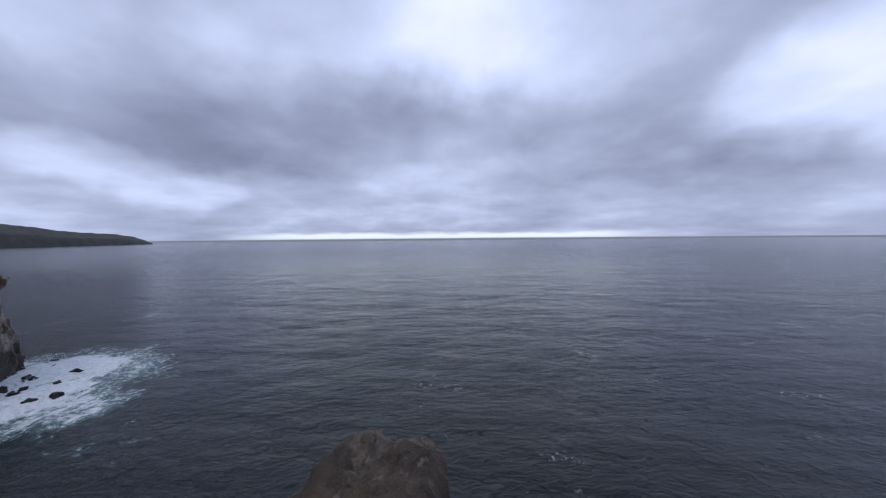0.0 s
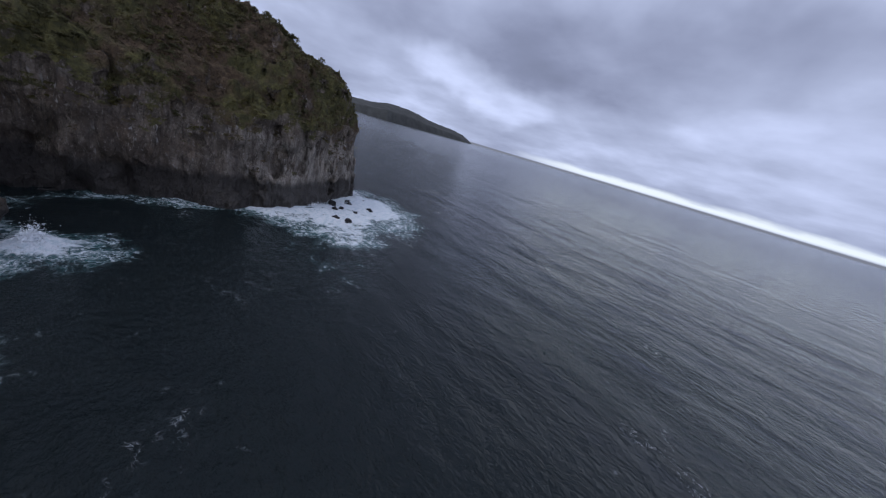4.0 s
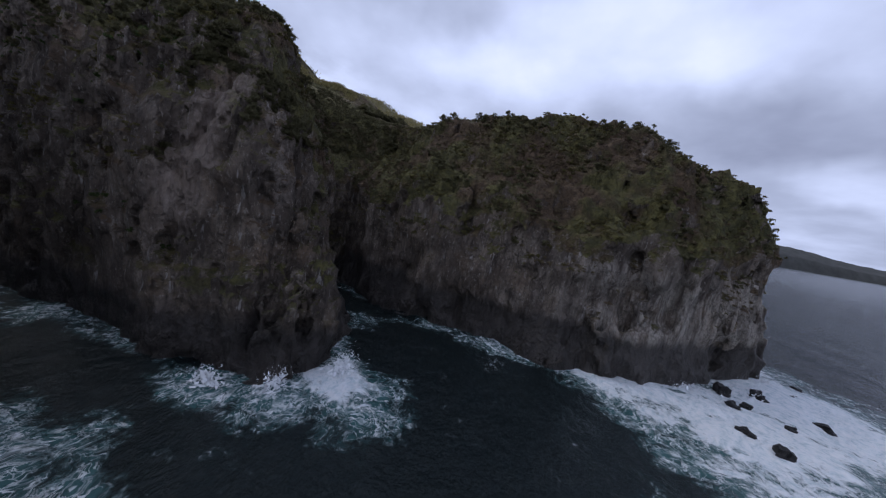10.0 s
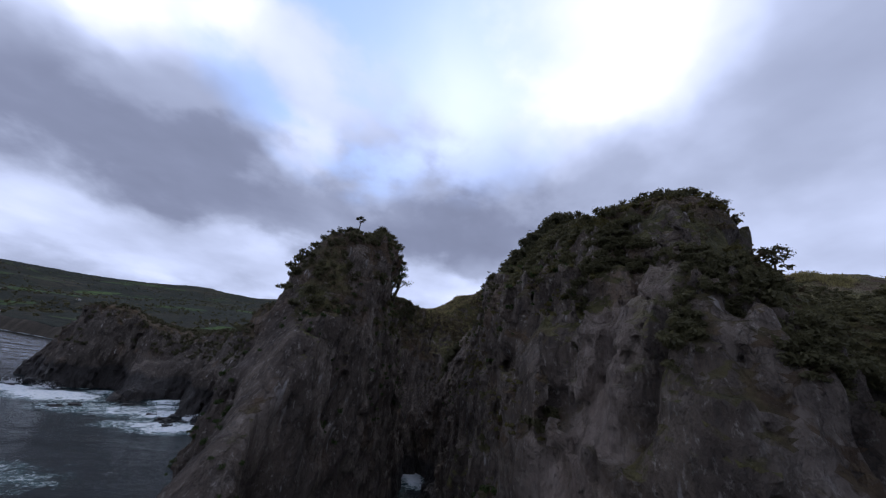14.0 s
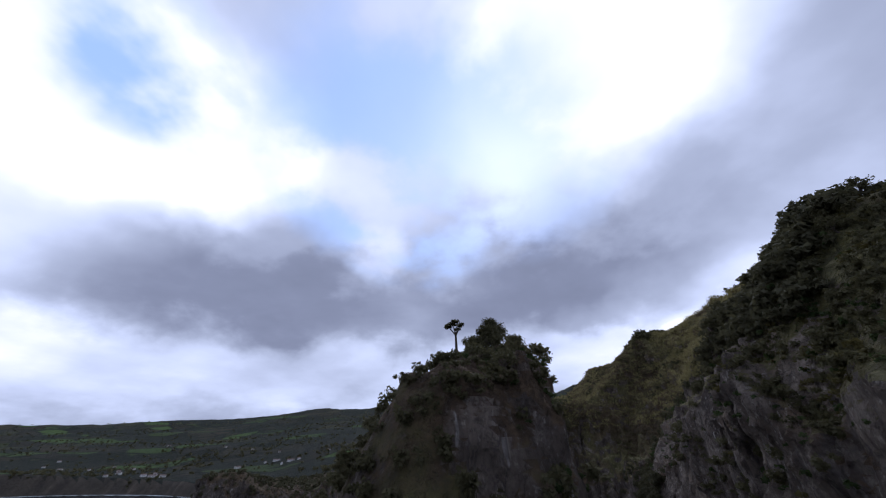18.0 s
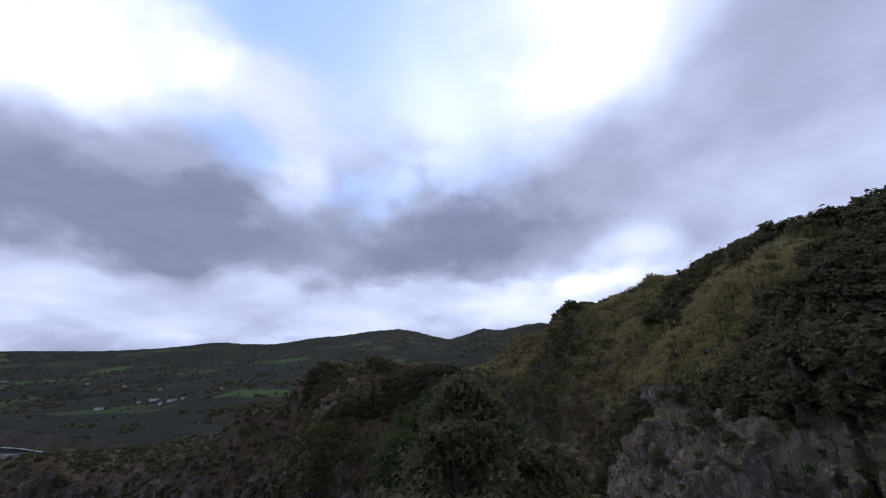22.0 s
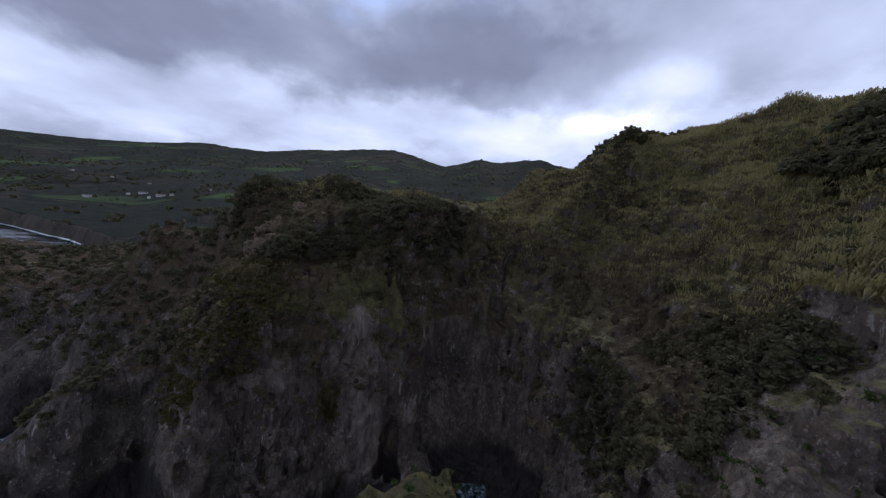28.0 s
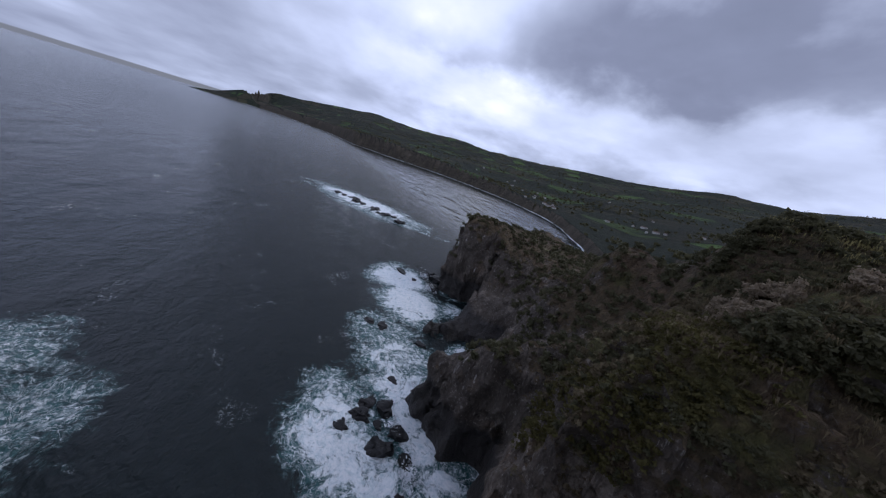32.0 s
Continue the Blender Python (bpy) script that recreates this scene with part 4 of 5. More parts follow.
def far_height(yaw, r):
    """Height of the distant country at a bearing and range from the hub."""
    rc = np.interp(yaw, *zip(*FAR_COAST))
    x, y = HUB[0] - r * np.sin(np.radians(yaw)), HUB[1] + r * np.cos(np.radians(yaw))
    n1 = value_noise(x / 420, y / 420, x * 0 + 1)
    n2 = value_noise(x / 110, y / 110, x * 0 + 2)
    n3 = value_noise(x / 34, y / 34, x * 0 + 3)
    inland = r - rc + 14 * n2 + 6 * n3
    brow = np.interp(yaw, [150, 205, 215, 228, 240, 262, 267], [30, 30, 14, 20, 34, 66, 60])
    cliff = brow * np.clip(inland / (10 + rc * 0.02), -0.5, 1)
    crest_r = np.interp(yaw, [120, 165, 200, 240, 262, 290], [1500, 1900, 2500, 3300, 4300, 4400])
    crest = 68 + np.tan(np.radians(np.interp(yaw, *zip(*SKYLINE)))) * crest_r
    rise = np.clip((r - rc - 380) / np.maximum(crest_r - rc - 380, 60), 0, 1.3)
    rise = np.where(rise < 1, rise ** 1.5, 1 - (rise - 1) * 2)
    plain_ = np.clip((inland - 20) * 0.022, 0, 22)
    z = cliff + np.where(inland > 0, plain_ + np.maximum(crest - brow - 22, 0) * rise + (n1 * 16 + n2 * 5) * np.clip((r - rc) / 900, 0, 1) + n3 * 0.8, 0)
    # mountain beyond the open water past the cape
    over = np.clip(1 - np.abs(r - 4300) / 500, 0, 1)
    z = np.where(inland < 0, np.maximum(z, crest * over - 30), z)
    return x, y, z


def build_far_land():
    yaws = np.arange(118, 288, 0.35)
    rr = np.concatenate([np.arange(185, 600, 7), np.arange(600, 1500, 14), np.arange(1500, 3000, 30), np.arange(3000, 4700, 60)])
    gy, gr = np.meshgrid(yaws, rr, indexing="ij")
    x, y, z = far_height(gy, gr)
    # lies under the near cliffs where both exist
    near = polygon_depth(COAST, x, y)
    z = np.where(near > 0, np.minimum(z, 24), z)
    n0, n1 = x.shape
    ident = np.arange(n0 * n1).reshape(n0, n1)
    quads = np.stack([ident[:-1, :-1], ident[:-1, 1:], ident[1:, 1:], ident[1:, :-1]], -1).reshape(-1, 4)
    zq = z.reshape(-1)[quads].max(1)
    quads = quads[zq > -3]
    return tagged(mesh_object("ground", np.stack([x, y, z], -1).reshape(-1, 3), quads, FAR_LAND), "farmland plain rising to dark wooded hills", "land", kind="structure")


ground = build_far_land()


BACK_HILL = [(-260, -150, 106), (-250, -60, 70), (-250, 20, 50), (-250, -240, 100), (-340, -140, 108), (-330, -220, 113), (-300, -60, 84), (-300, 20, 56), (-420, -150, 106), (-460, 0, 60), (-250, -300, 98), (-400, -330, 104)]


def build_back_hill():
    """The hill's long back, inland of the near slope."""
    gx, gy = np.meshgrid(np.arange(-520, -192, 5.0), np.arange(-440, 62, 5.0), indexing="ij")
    join = np.clip((gx + 270) / 60, 0, 1)
    z = blend(BACK_HILL, gx, gy, 3.0)[0] * (1 - join) + (blend(LAND, gx, gy)[3] - 0.4) * join + (1 - join) * ( value_noise(gx / 40, gy / 40, gx * 0) * 3 + value_noise(gx / 9, gy / 9, gx * 0 + 4) * 1.0)
    n0, n1 = gx.shape
    ident = np.arange(n0 * n1).reshape(n0, n1)
    quads = np.stack([ident[:-1, :-1], ident[1:, :-1], ident[1:, 1:], ident[:-1, 1:]], -1).reshape(-1, 4)
    SURFACE["back_hill"] = (np.stack([gx, gy, z], -1).reshape(-1, 3), quads)
    return tagged(mesh_object("back_hill", SURFACE["back_hill"][0], quads, HILL), "long grassy back of the hill", "hill", kind="structure")


back_hill = build_back_hill()


def build_far_headland():
    yaws = np.arange(42.2, 75, 0.25)
    top = np.interp(yaws, [42.2, 42.8, 44, 46, 48.7, 50.3, 52, 54, 57, 60, 66, 75], [-0.3, 0.0, 0.62, 0.95, 1.15, 1.3, 1.7, 2.0, 2.05, 1.5, 1.2, 0.8])
    near_r = np.interp(yaws, [42.2, 50, 57, 75], [4650, 3900, 3300, 3000])
    v, f, m = [], [], 9
    for a, e, r0 in zip(yaws, top, near_r):
        for k in range(m):
            u = k / (m - 1)
            r = r0 + u * 500
            z = (35 + math.tan(radians(e)) * (r0 + 500)) * (0.0 if k == 0 else (0.35 + 0.65 * u) ** 0.8) - (4 if k == 0 else 0)
            z += 5 * float(value_noise(np.array([a * 3.1]), np.array([u * 4.0]), np.array([0.5]))[0]) * min(1, k)
            v.append((-r * math.sin(radians(a)), r * math.cos(radians(a)), z))
    for i in range(len(yaws) - 1):
        for k in range(m - 1):
            f.append((i * m + k, i * m + k + 1, (i + 1) * m + k + 1, (i + 1) * m + k))
    return tagged(mesh_object("far_headland", v, f, FAR_SCRUB), "low dark headland far across the water", "headland", kind="structure")


far_headland = build_far_headland()


def build_far_surf():
    """The line of breakers along the far shore."""
    v, f, w = [], [], []
    rr = np.arange(185, 5000, 3.0)
    for yaw in np.arange(203, 281, 0.12):
        z = far_height(np.full(len(rr), yaw), rr)[2]
        up = np.where(z > 0)[0]
        if not len(up):
            continue
        r = rr[up[0]]
        wide = (7 + r * 0.012) * (1 + 0.8 * float(value_noise(np.array([yaw * 1.7]), np.array([0.3]), np.array([0.2]))[0]))
        for k, reach in enumerate((5.0, -wide * 0.5, -wide)):
            q = r + reach
            v.append((HUB[0] - q * math.sin(radians(yaw)), HUB[1] + q * math.cos(radians(yaw)), 0.55 - 0.1 * k))
            w.append((0.95, 0.85, 0.35)[k])
    n = len(v) // 3
    for i in range(n - 1):
        if (Vector(v[3 * i]) - Vector(v[3 * i + 3])).length < 160:
            for k in (0, 1):
                f.append((3 * i + k, 3 * i + k + 1, 3 * i + k + 4, 3 * i + k + 3))
    ob = mesh_object("surf", v, f, SEA)
    ob.data.attributes.new("foam", "FLOAT", "POINT").data.foreach_set("value", np.array(w, np.float32))
    return tagged(ob, "white line of breakers along the far shore", "surf", kind="structure")


build_far_surf()

# ---------------------------------------------------------------- plants
def leaf_cloud(rng, n, radius, size, squash=0.8, hollow=0.45):
    """Leaves as small blades through an uneven crown. Returns vertices and faces."""
    lobes = rng.normal(0, 1, (max(3, n // 45), 3))
    lobes /= np.linalg.norm(lobes, axis=1)[:, None]
    lobes *= rng.uniform(0.25, 0.75, (len(lobes), 1))
    lobes[:, 2] = np.abs(lobes[:, 2]) * 0.9
    v, f = [], []
    for i in range(n):
        c = lobes[rng.integers(len(lobes))]
        d = rng.normal(0, 1, 3)
        d /= np.linalg.norm(d)
        p = (c + d * rng.uniform(hollow, 1.0) * 0.5) * radius
        p[2] *= squash
        nrm = d * 0.7 + rng.normal(0, 0.5, 3) + np.array([0, 0, 0.4])
        nrm /= np.linalg.norm(nrm)
        a = np.cross(nrm, rng.normal(0, 1, 3))
        a /= np.linalg.norm(a)
        b = np.cross(nrm, a)
        s = size * rng.uniform(0.6, 1.35)
        k = len(v)
        v += [p - a * s * 1.1, p + a * s * 0.8 - b * s * 0.66, p + a * s * 0.8 + b * s * 0.66 + nrm * s * 0.3]
        f.append((k, k + 1, k + 2))
    return np.array(v), np.array(f)


def limb(bm, a, b, r0, r1, sides=6):
    a, b = Vector(a), Vector(b)
    turn = (b - a).to_track_quat("Z", "Y").to_matrix().to_4x4()
    ret = bmesh.ops.create_cone(bm, cap_ends=True, segments=sides, radius1=r0, radius2=r1, depth=(b - a).length)
    bmesh.ops.transform(bm, matrix=Matrix.Translation((a + b) / 2) @ turn, verts=ret["verts"])


def make_tree(seed, height, spread, leaves, leaf, mat, label, flat=False):
    """A wind-bent evergreen: leaning trunk, limbs, uneven crown."""
    rng = np.random.default_rng(seed)
    root = new("tree")
    lean = rng.uniform(-0.25, 0.25, 2)
    bm = bmesh.new()
    fork = Vector((lean[0] * height * 0.5, lean[1] * height * 0.5, height * (0.62 if flat else 0.28)))
    limb(bm, (0, 0, -0.9), (fork.x * 0.4, fork.y * 0.4, fork.z * 0.5), 0.05 * height, 0.038 * height)
    limb(bm, (fork.x * 0.4, fork.y * 0.4, fork.z * 0.5), fork, 0.038 * height, 0.028 * height)
    part("trunk", bm, BARK, root)
    clouds_v, clouds_f, off = [], [], 0
    count = 6 if flat else 9
    for k in range(count):
        ang = k * 2.4 + rng.uniform(-0.4, 0.4)
        r = spread * rng.uniform(0.35, 0.8) * (1.0 if flat else 1.1 - 0.7 * k / count)
        top = Vector((fork.x + math.cos(ang) * r, fork.y + math.sin(ang) * r, height * ((0.86 + rng.uniform(-0.04, 0.06)) if flat else 0.32 + 0.58 * (k / count))))
        bm = bmesh.new()
        limb(bm, fork, top, 0.02 * height, 0.007 * height, 5)
        part("limb", bm, BARK, root)
        v, f = leaf_cloud(rng, leaves // count, spread * (0.55 if flat else 0.95 - 0.4 * k / count), leaf, 0.35 if flat else 0.75, 0.2)
        clouds_v.append(v + np.array(top))
        clouds_f.append(f + off)
        off += len(v)
    crown = mesh_object("crown", np.concatenate(clouds_v), np.concatenate(clouds_f), mat, False)
    crown.parent = root
    return tagged(root, label, "tree")


def surface_points(name, count, seed, test):
    """Random places on a rock surface, with normals, that pass a test of (place, normal)."""
    v, q = SURFACE[name]
    a, b, c, d = (v[q[:, i]] for i in range(4))
    n = np.cross(c - a, d - b)
    area = np.linalg.norm(n, axis=1) / 2 + 1e-9
    n = n / (2 * area[:, None])
    mid = (a + b + c + d) / 4
    ok = test(mid, n)
    idx = np.where(ok)[0]
    rng = np.random.default_rng(seed)
    pick = rng.choice(idx, count, p=area[idx] / area[idx].sum())
    return mid[pick] + rng.uniform(-0.7, 0.7, (count, 3)) * np.array([1, 1, 0.25]), n[pick], rng


def ground_at(name, x, y):
    """Height of a rock surface under a place."""
    v = SURFACE[name][0]
    near = np.hypot(v[:, 0] - x, v[:, 1] - y)
    r = max(1.4, np.sort(near)[6])
    return float(v[near <= r, 2].max())


def scatter(name, label, category, places, normals, rng, templates, mat, lo, hi, lift=0.1, tilt=0.5):
    """Many small plants joined into one mass."""
    vs, fs, off = [], [], 0
    for p, n in zip(places, normals):
        v, f = templates[rng.integers(len(templates))]
        s, ang = rng.uniform(lo, hi), rng.uniform(0, 6.28)
        c_, s_ = math.cos(ang) * s, math.sin(ang) * s
        w = np.stack([v[:, 0] * c_ - v[:, 1] * s_, v[:, 0] * s_ + v[:, 1] * c_, v[:, 2] * s * rng.uniform(0.8, 1.2)], 1)
        vs.append(w + p + n * tilt * s * np.array([1, 1, 0.4]) + np.array([0, 0, lift * s]))
        fs.append(f + off)
        off += len(v)
    ob = mesh_object(name, np.concatenate(vs), np.concatenate(fs), mat, False)
    return tagged(ob, label, category, kind="stuff")


def cane_tuft(rng, n):
    """A tuft of upright cane with drooping tips."""
    v, f = [], []
    for _ in range(n):
        x, y = rng.normal(0, 0.7, 2)
        h, ang = rng.uniform(0.6, 1.2), rng.uniform(0, 6.28)
        dx, dy = math.cos(ang), math.sin(ang)
        w, bend = rng.uniform(0.025, 0.055), rng.uniform(0.15, 0.75)
        k = len(v)
        v += [(x, y, -0.1), (x + dx * bend + dy * w * 2.6, y + dy * bend - dx * w * 2.6, h), (x + dx * bend - dy * w * 2.6, y + dy * bend + dx * w * 2.6, h * 0.94)]
        f.append((k, k + 1, k + 2))
    return np.array(v), np.array(f)


prng = np.random.default_rng(21)
SHRUBS = [leaf_cloud(prng, 30, 1.0, 0.31, 0.8, 0.3) for _ in range(6)]
FINE_SHRUBS = [leaf_cloud(prng, 84, 1.0, 0.18, 0.8, 0.3) for _ in range(5)]
MID_SHRUBS = [leaf_cloud(prng, 46, 1.0, 0.24, 0.8, 0.3) for _ in range(6)]
LOW_SHRUBS = [leaf_cloud(prng, 26, 1.0, 0.29, 0.55, 0.3) for _ in range(6)]
TUFTS = [cane_tuft(prng, 12) for _ in range(8)]


def in_copse(m):
    """The wooded hollow above the crag."""
    return (m[:, 1] > -135 - 0.55 * (m[:, 0] + 86)) & (m[:, 1] < -90) & (m[:, 2] > 60) & (m[:, 0] > -126) & (m[:, 0] < -60)


def by_dry_shrubs(m):
    return np.minimum(np.hypot(m[:, 0] - 6, m[:, 1] + 222), np.hypot(m[:, 0] + 5, m[:, 1] + 224))


def noisy(mid, scale, seed):
    return value_noise(mid[:, 0] / scale + seed, mid[:, 1] / scale, mid[:, 2] / scale)


P, N, R = surface_points("headland", 3600, 1, lambda m, n: (n[:, 2] > 0.25) & (m[:, 2] > 22) & (m[:, 0] < -74) & (noisy(m, 9, 3) > 0.0))
scatter("headland_scrub", "low dark green scrub over the headland slope", "shrubs", P, N, R, LOW_SHRUBS, LEAF, 0.4, 1.3)
P, N, R = surface_points("headland", 3000, 2, lambda m, n: (n[:, 2] > 0.12) & (m[:, 2] > 18) & (noisy(m, 17, 8) > 0.05))
scatter("dry_scrub", "brown dry heath on the headland slope", "shrubs", P, N, R, LOW_SHRUBS, LEAF_DRY, 0.3, 0.9)
P, N, R = surface_points("headland", 4500, 12, lambda m, n: (n[:, 2] > 0.3) & (m[:, 2] > 20) & (noisy(m, 11, 18) > 0.1))
scatter("fresh_scrub", "olive green turf tussocks on the headland", "shrubs", P, N, R, LOW_SHRUBS, LEAF_OLIVE, 0.3, 0.9)
P, N, R = surface_points("rock_buttress", 2600, 3, lambda m, n: (n[:, 2] > 0.3) & (m[:, 2] > 44) & (m[:, 1] > -108) & (noisy(m, 7, 5) > 0.0))
scatter("buttress_scrub", "dark evergreen scrub on the crest of the buttress", "shrubs", P, N, R, FINE_SHRUBS, LEAF, 0.4, 1.15)
P, N, R = surface_points("rock_buttress", 1800, 34, lambda m, n: (n[:, 2] > 0.12) & (m[:, 2] > 26) & (m[:, 1] > -108) & (noisy(m, 6, 36) > 0.1))
scatter("buttress_moss", "olive moss and grass tufts on the buttress face", "shrubs", P, N, R, LOW_SHRUBS, LEAF_OLIVE, 0.25, 0.75)
P, N, R = surface_points("rock_buttress", 500, 33, lambda m, n: (n[:, 2] > 0.1) & (m[:, 2] > 30) & (m[:, 1] < -105) & (noisy(m, 8, 35) > 0.0))
scatter("crag_scrub", "dark scrub in the clefts of the crag", "shrubs", P, N, R, MID_SHRUBS, LEAF, 0.4, 1.4)
P, N, R = surface_points("rock_buttress", 900, 13, lambda m, n: (n[:, 2] > 0.1) & (m[:, 2] > 14) & (noisy(m, 9, 15) > 0.2))
scatter("ledge_plants", "tufts of green plants on rock ledges", "shrubs", P, N, R, SHRUBS, LEAF_BRIGHT, 0.25, 0.75)
P, N, R = surface_points("buttress_foot", 1300, 23, lambda m, n: (n[:, 2] > 0.2) & (m[:, 2] > 24) & (noisy(m, 6, 25) > 0.12) & (np.hypot(m[:, 0] + 48, m[:, 1] + 46) > 6))
scatter("face_scrub", "dark scrub clinging to the buttress face", "shrubs", P, N, R, FINE_SHRUBS, LEAF, 0.3, 0.85)
P, N, R = surface_points("rock_spire", 1500, 4, lambda m, n: (n[:, 2] > 0.3) & (m[:, 2] > 38) & (m[:, 1] > -135))
scatter("spire_scrub", "dense dark scrub on the summit of the spire", "shrubs", P, N, R, FINE_SHRUBS, LEAF, 0.45, 1.15)
P, N, R = surface_points("rock_spire", 1100, 14, lambda m, n: (n[:, 2] > 0.12) & (m[:, 2] > 20) & (noisy(m, 7, 15) > 0.0))
scatter("spire_ledge_plants", "green tussocks on the ledges of the spire", "shrubs", P, N, R, FINE_SHRUBS, LEAF_BRIGHT, 0.25, 0.7)
P, N, R = surface_points("hillside", 28000, 5, lambda m, n: (n[:, 2] > 0.15) & (m[:, 2] > 45) & (m[:, 0] > -175) & (m[:, 1] < -92) & ~in_copse(m) & (noisy(m, 34, 2) > -0.5))
scatter("hill_cane", "tall straw-coloured cane over the hillside", "cane", P, N, R, TUFTS, CANE, 0.45, 1.15, -0.1, 0.0)
P, N, R = surface_points("hillside", 3500, 57, lambda m, n: (n[:, 2] > 0.15) & (m[:, 2] > 40) & (m[:, 0] > -150) & (m[:, 1] > -105) & (noisy(m, 20, 21) > -0.4))
scatter("hill_heath", "dark heath on the seaward side of the hill", "shrubs", P, N, R, LOW_SHRUBS, LEAF, 0.4, 1.1)
P, N, R = surface_points("hillside", 1500, 6, lambda m, n: (m[:, 2] > 40) & (m[:, 0] > -170) & (noisy(m, 24, 9) > 0.38))
scatter("hill_scrub", "dark thickets between the cane on the hill", "shrubs", P, N, R, SHRUBS, LEAF, 1.0, 2.8)
P, N, R = surface_points("hillside", 1400, 66, lambda m, n: (m[:, 2] > 80) & (m[:, 0] > -150) & (m[:, 1] > -190) & (m[:, 1] < np.where(m[:, 0] < -106, -114, -146)) & (noisy(m, 18, 4) > -0.45))
scatter("hill_thicket", "dense dark evergreen thicket in the hollow of the hill", "shrubs", P, N, R, FINE_SHRUBS, LEAF_DEEP, 1.7, 3.2)
P, N, R = surface_points("rock_buttress", 1500, 71, lambda m, n: in_copse(m) & (n[:, 2] > 0.1))
scatter("crag_copse", "dense dark evergreen copse in the hollow above the crag", "shrubs", P, N, R, FINE_SHRUBS, LEAF_DEEP, 1.1, 2.5)
P, N, R = surface_points("hillside", 500, 72, lambda m, n: in_copse(m) & (n[:, 2] > 0.1))
scatter("copse_edge", "upper edge of the dark copse against the sky", "shrubs", P, N, R, FINE_SHRUBS, LEAF_DEEP, 1.4, 3.0)
P, N, R = surface_points("rock_buttress", 420, 73, lambda m, n: (m[:, 0] > -86) & (m[:, 1] < -148) & (m[:, 2] > 28) & (m[:, 2] < 62) & (noisy(m, 9, 47) > -0.1))
scatter("gully_bushes", "dark bushes in the gully beside the cove", "shrubs", P, N, R, FINE_SHRUBS, LEAF_DEEP, 0.9, 1.9)
P, N, R = surface_points("cove_cliff", 420, 74, lambda m, n: (m[:, 0] > -90) & (m[:, 0] < -58) & (m[:, 1] > -190) & (m[:, 2] > 24) & (m[:, 2] < 58) & (noisy(m, 9, 47) > -0.1))
scatter("cove_bushes", "dark bushes on the wall of the cove", "shrubs", P, N, R, FINE_SHRUBS, LEAF_DEEP, 0.9, 1.9)
P, N, R = surface_points("cove_cliff", 3200, 75, lambda m, n: (n[:, 2] > 0.35) & (m[:, 2] > 62) & (m[:, 1] < -234) & (m[:, 0] > -48))
scatter("ridge_cap_grass", "straw-coloured grass along the top of the ridge", "cane", P, N, R, TUFTS, CANE, 0.5, 1.1, -0.1, 0.0)
P, N, R = surface_points("rock_buttress", 5000, 67, lambda m, n: (n[:, 2] > 0.15) & (m[:, 2] > 63) & (m[:, 1] < -100) & ~in_copse(m) & (noisy(m, 20, 7) > -0.55))
scatter("slope_cane", "straw-coloured cane on the slope above the crag", "cane", P, N, R, TUFTS, CANE, 0.5, 1.15, -0.1, 0.0)
P, N, R = surface_points("cove_cliff", 7000, 68, lambda m, n: (n[:, 2] > 0.15) & (m[:, 2] > 55) & (m[:, 0] < -55) & (noisy(m, 22, 17) > -0.4))
scatter("cove_slope_cane", "straw-coloured cane on the slope above the cove", "cane", P, N, R, TUFTS, CANE, 0.5, 1.15, -0.1, 0.0)
P, N, R = surface_points("back_hill", 4000, 55, lambda m, n: (m[:, 2] > 60) & (m[:, 0] > -400) & (m[:, 1] > -330))
scatter("back_hill_cane", "straw-coloured cane on the hill's back", "cane", P, N, R, TUFTS, CANE, 1.2, 2.6, 0.0, 0.0)
P, N, R = surface_points("cove_cliff", 6000, 7, lambda m, n: (n[:, 2] > 0.35) & (m[:, 2] > 50) & (m[:, 0] < 14) & (noisy(m, 26, 4) > -0.2))
scatter("rim_cane", "dry brown cane and grass along the cliff rim", "cane", P, N, R, TUFTS, LEAF_DRY, 0.5, 1.1, -0.1, 0.0)
P, N, R = surface_points("cove_cliff", 4200, 8, lambda m, n: (n[:, 2] > 0.25) & (m[:, 2] > 18) & (noisy(m, 13, 6) > 0.05))
scatter("cliff_scrub", "dark scrub hanging on the cliff", "shrubs", P, N, R, MID_SHRUBS, LEAF_DEEP, 0.35, 1.3)
P, N, R = surface_points("cove_cliff", 1800, 81, lambda m, n: (n[:, 2] > 0.2) & (m[:, 2] > 54) & (m[:, 0] > -46) & (m[:, 1] > -246) & (noisy(m, 10, 40) > -0.1) & (by_dry_shrubs(m) > 6))
scatter("ridge_thicket", "dense dark evergreen thicket on the ridge above the cove", "shrubs", P, N, R, FINE_SHRUBS, LEAF_DEEP, 0.8, 1.9)
P, N, R = surface_points("cove_cliff", 150, 82, lambda m, n: (m[:, 2] > 44) & (n[:, 2] > 0.1) & (by_dry_shrubs(m) < 4.2) & (noisy(m, 2.6, 12) > 0.0))
scatter("bleached_shrubs", "pale bleached leafless shrubs on the ridge", "shrubs", P, N, R, FINE_SHRUBS, LEAF_PALE, 0.7, 1.5, 0.5)
P, N, R = surface_points("cove_cliff", 2600, 83, lambda m, n: (n[:, 2] > 0.05) & (m[:, 2] > 22) & (m[:, 0] > -18) & (m[:, 1] > -222) & (noisy(m, 9, 44) > 0.1))
scatter("cliff_moss", "olive green moss tussocks hanging down the cliff", "shrubs", P, N, R, LOW_SHRUBS, LEAF_OLIVE, 0.3, 0.9)
P, N, R = surface_points("cove_cliff", 4200, 18, lambda m, n: (n[:, 2] > 0.22) & (m[:, 2] > 26) & (noisy(m, 12, 16) > 0.15))
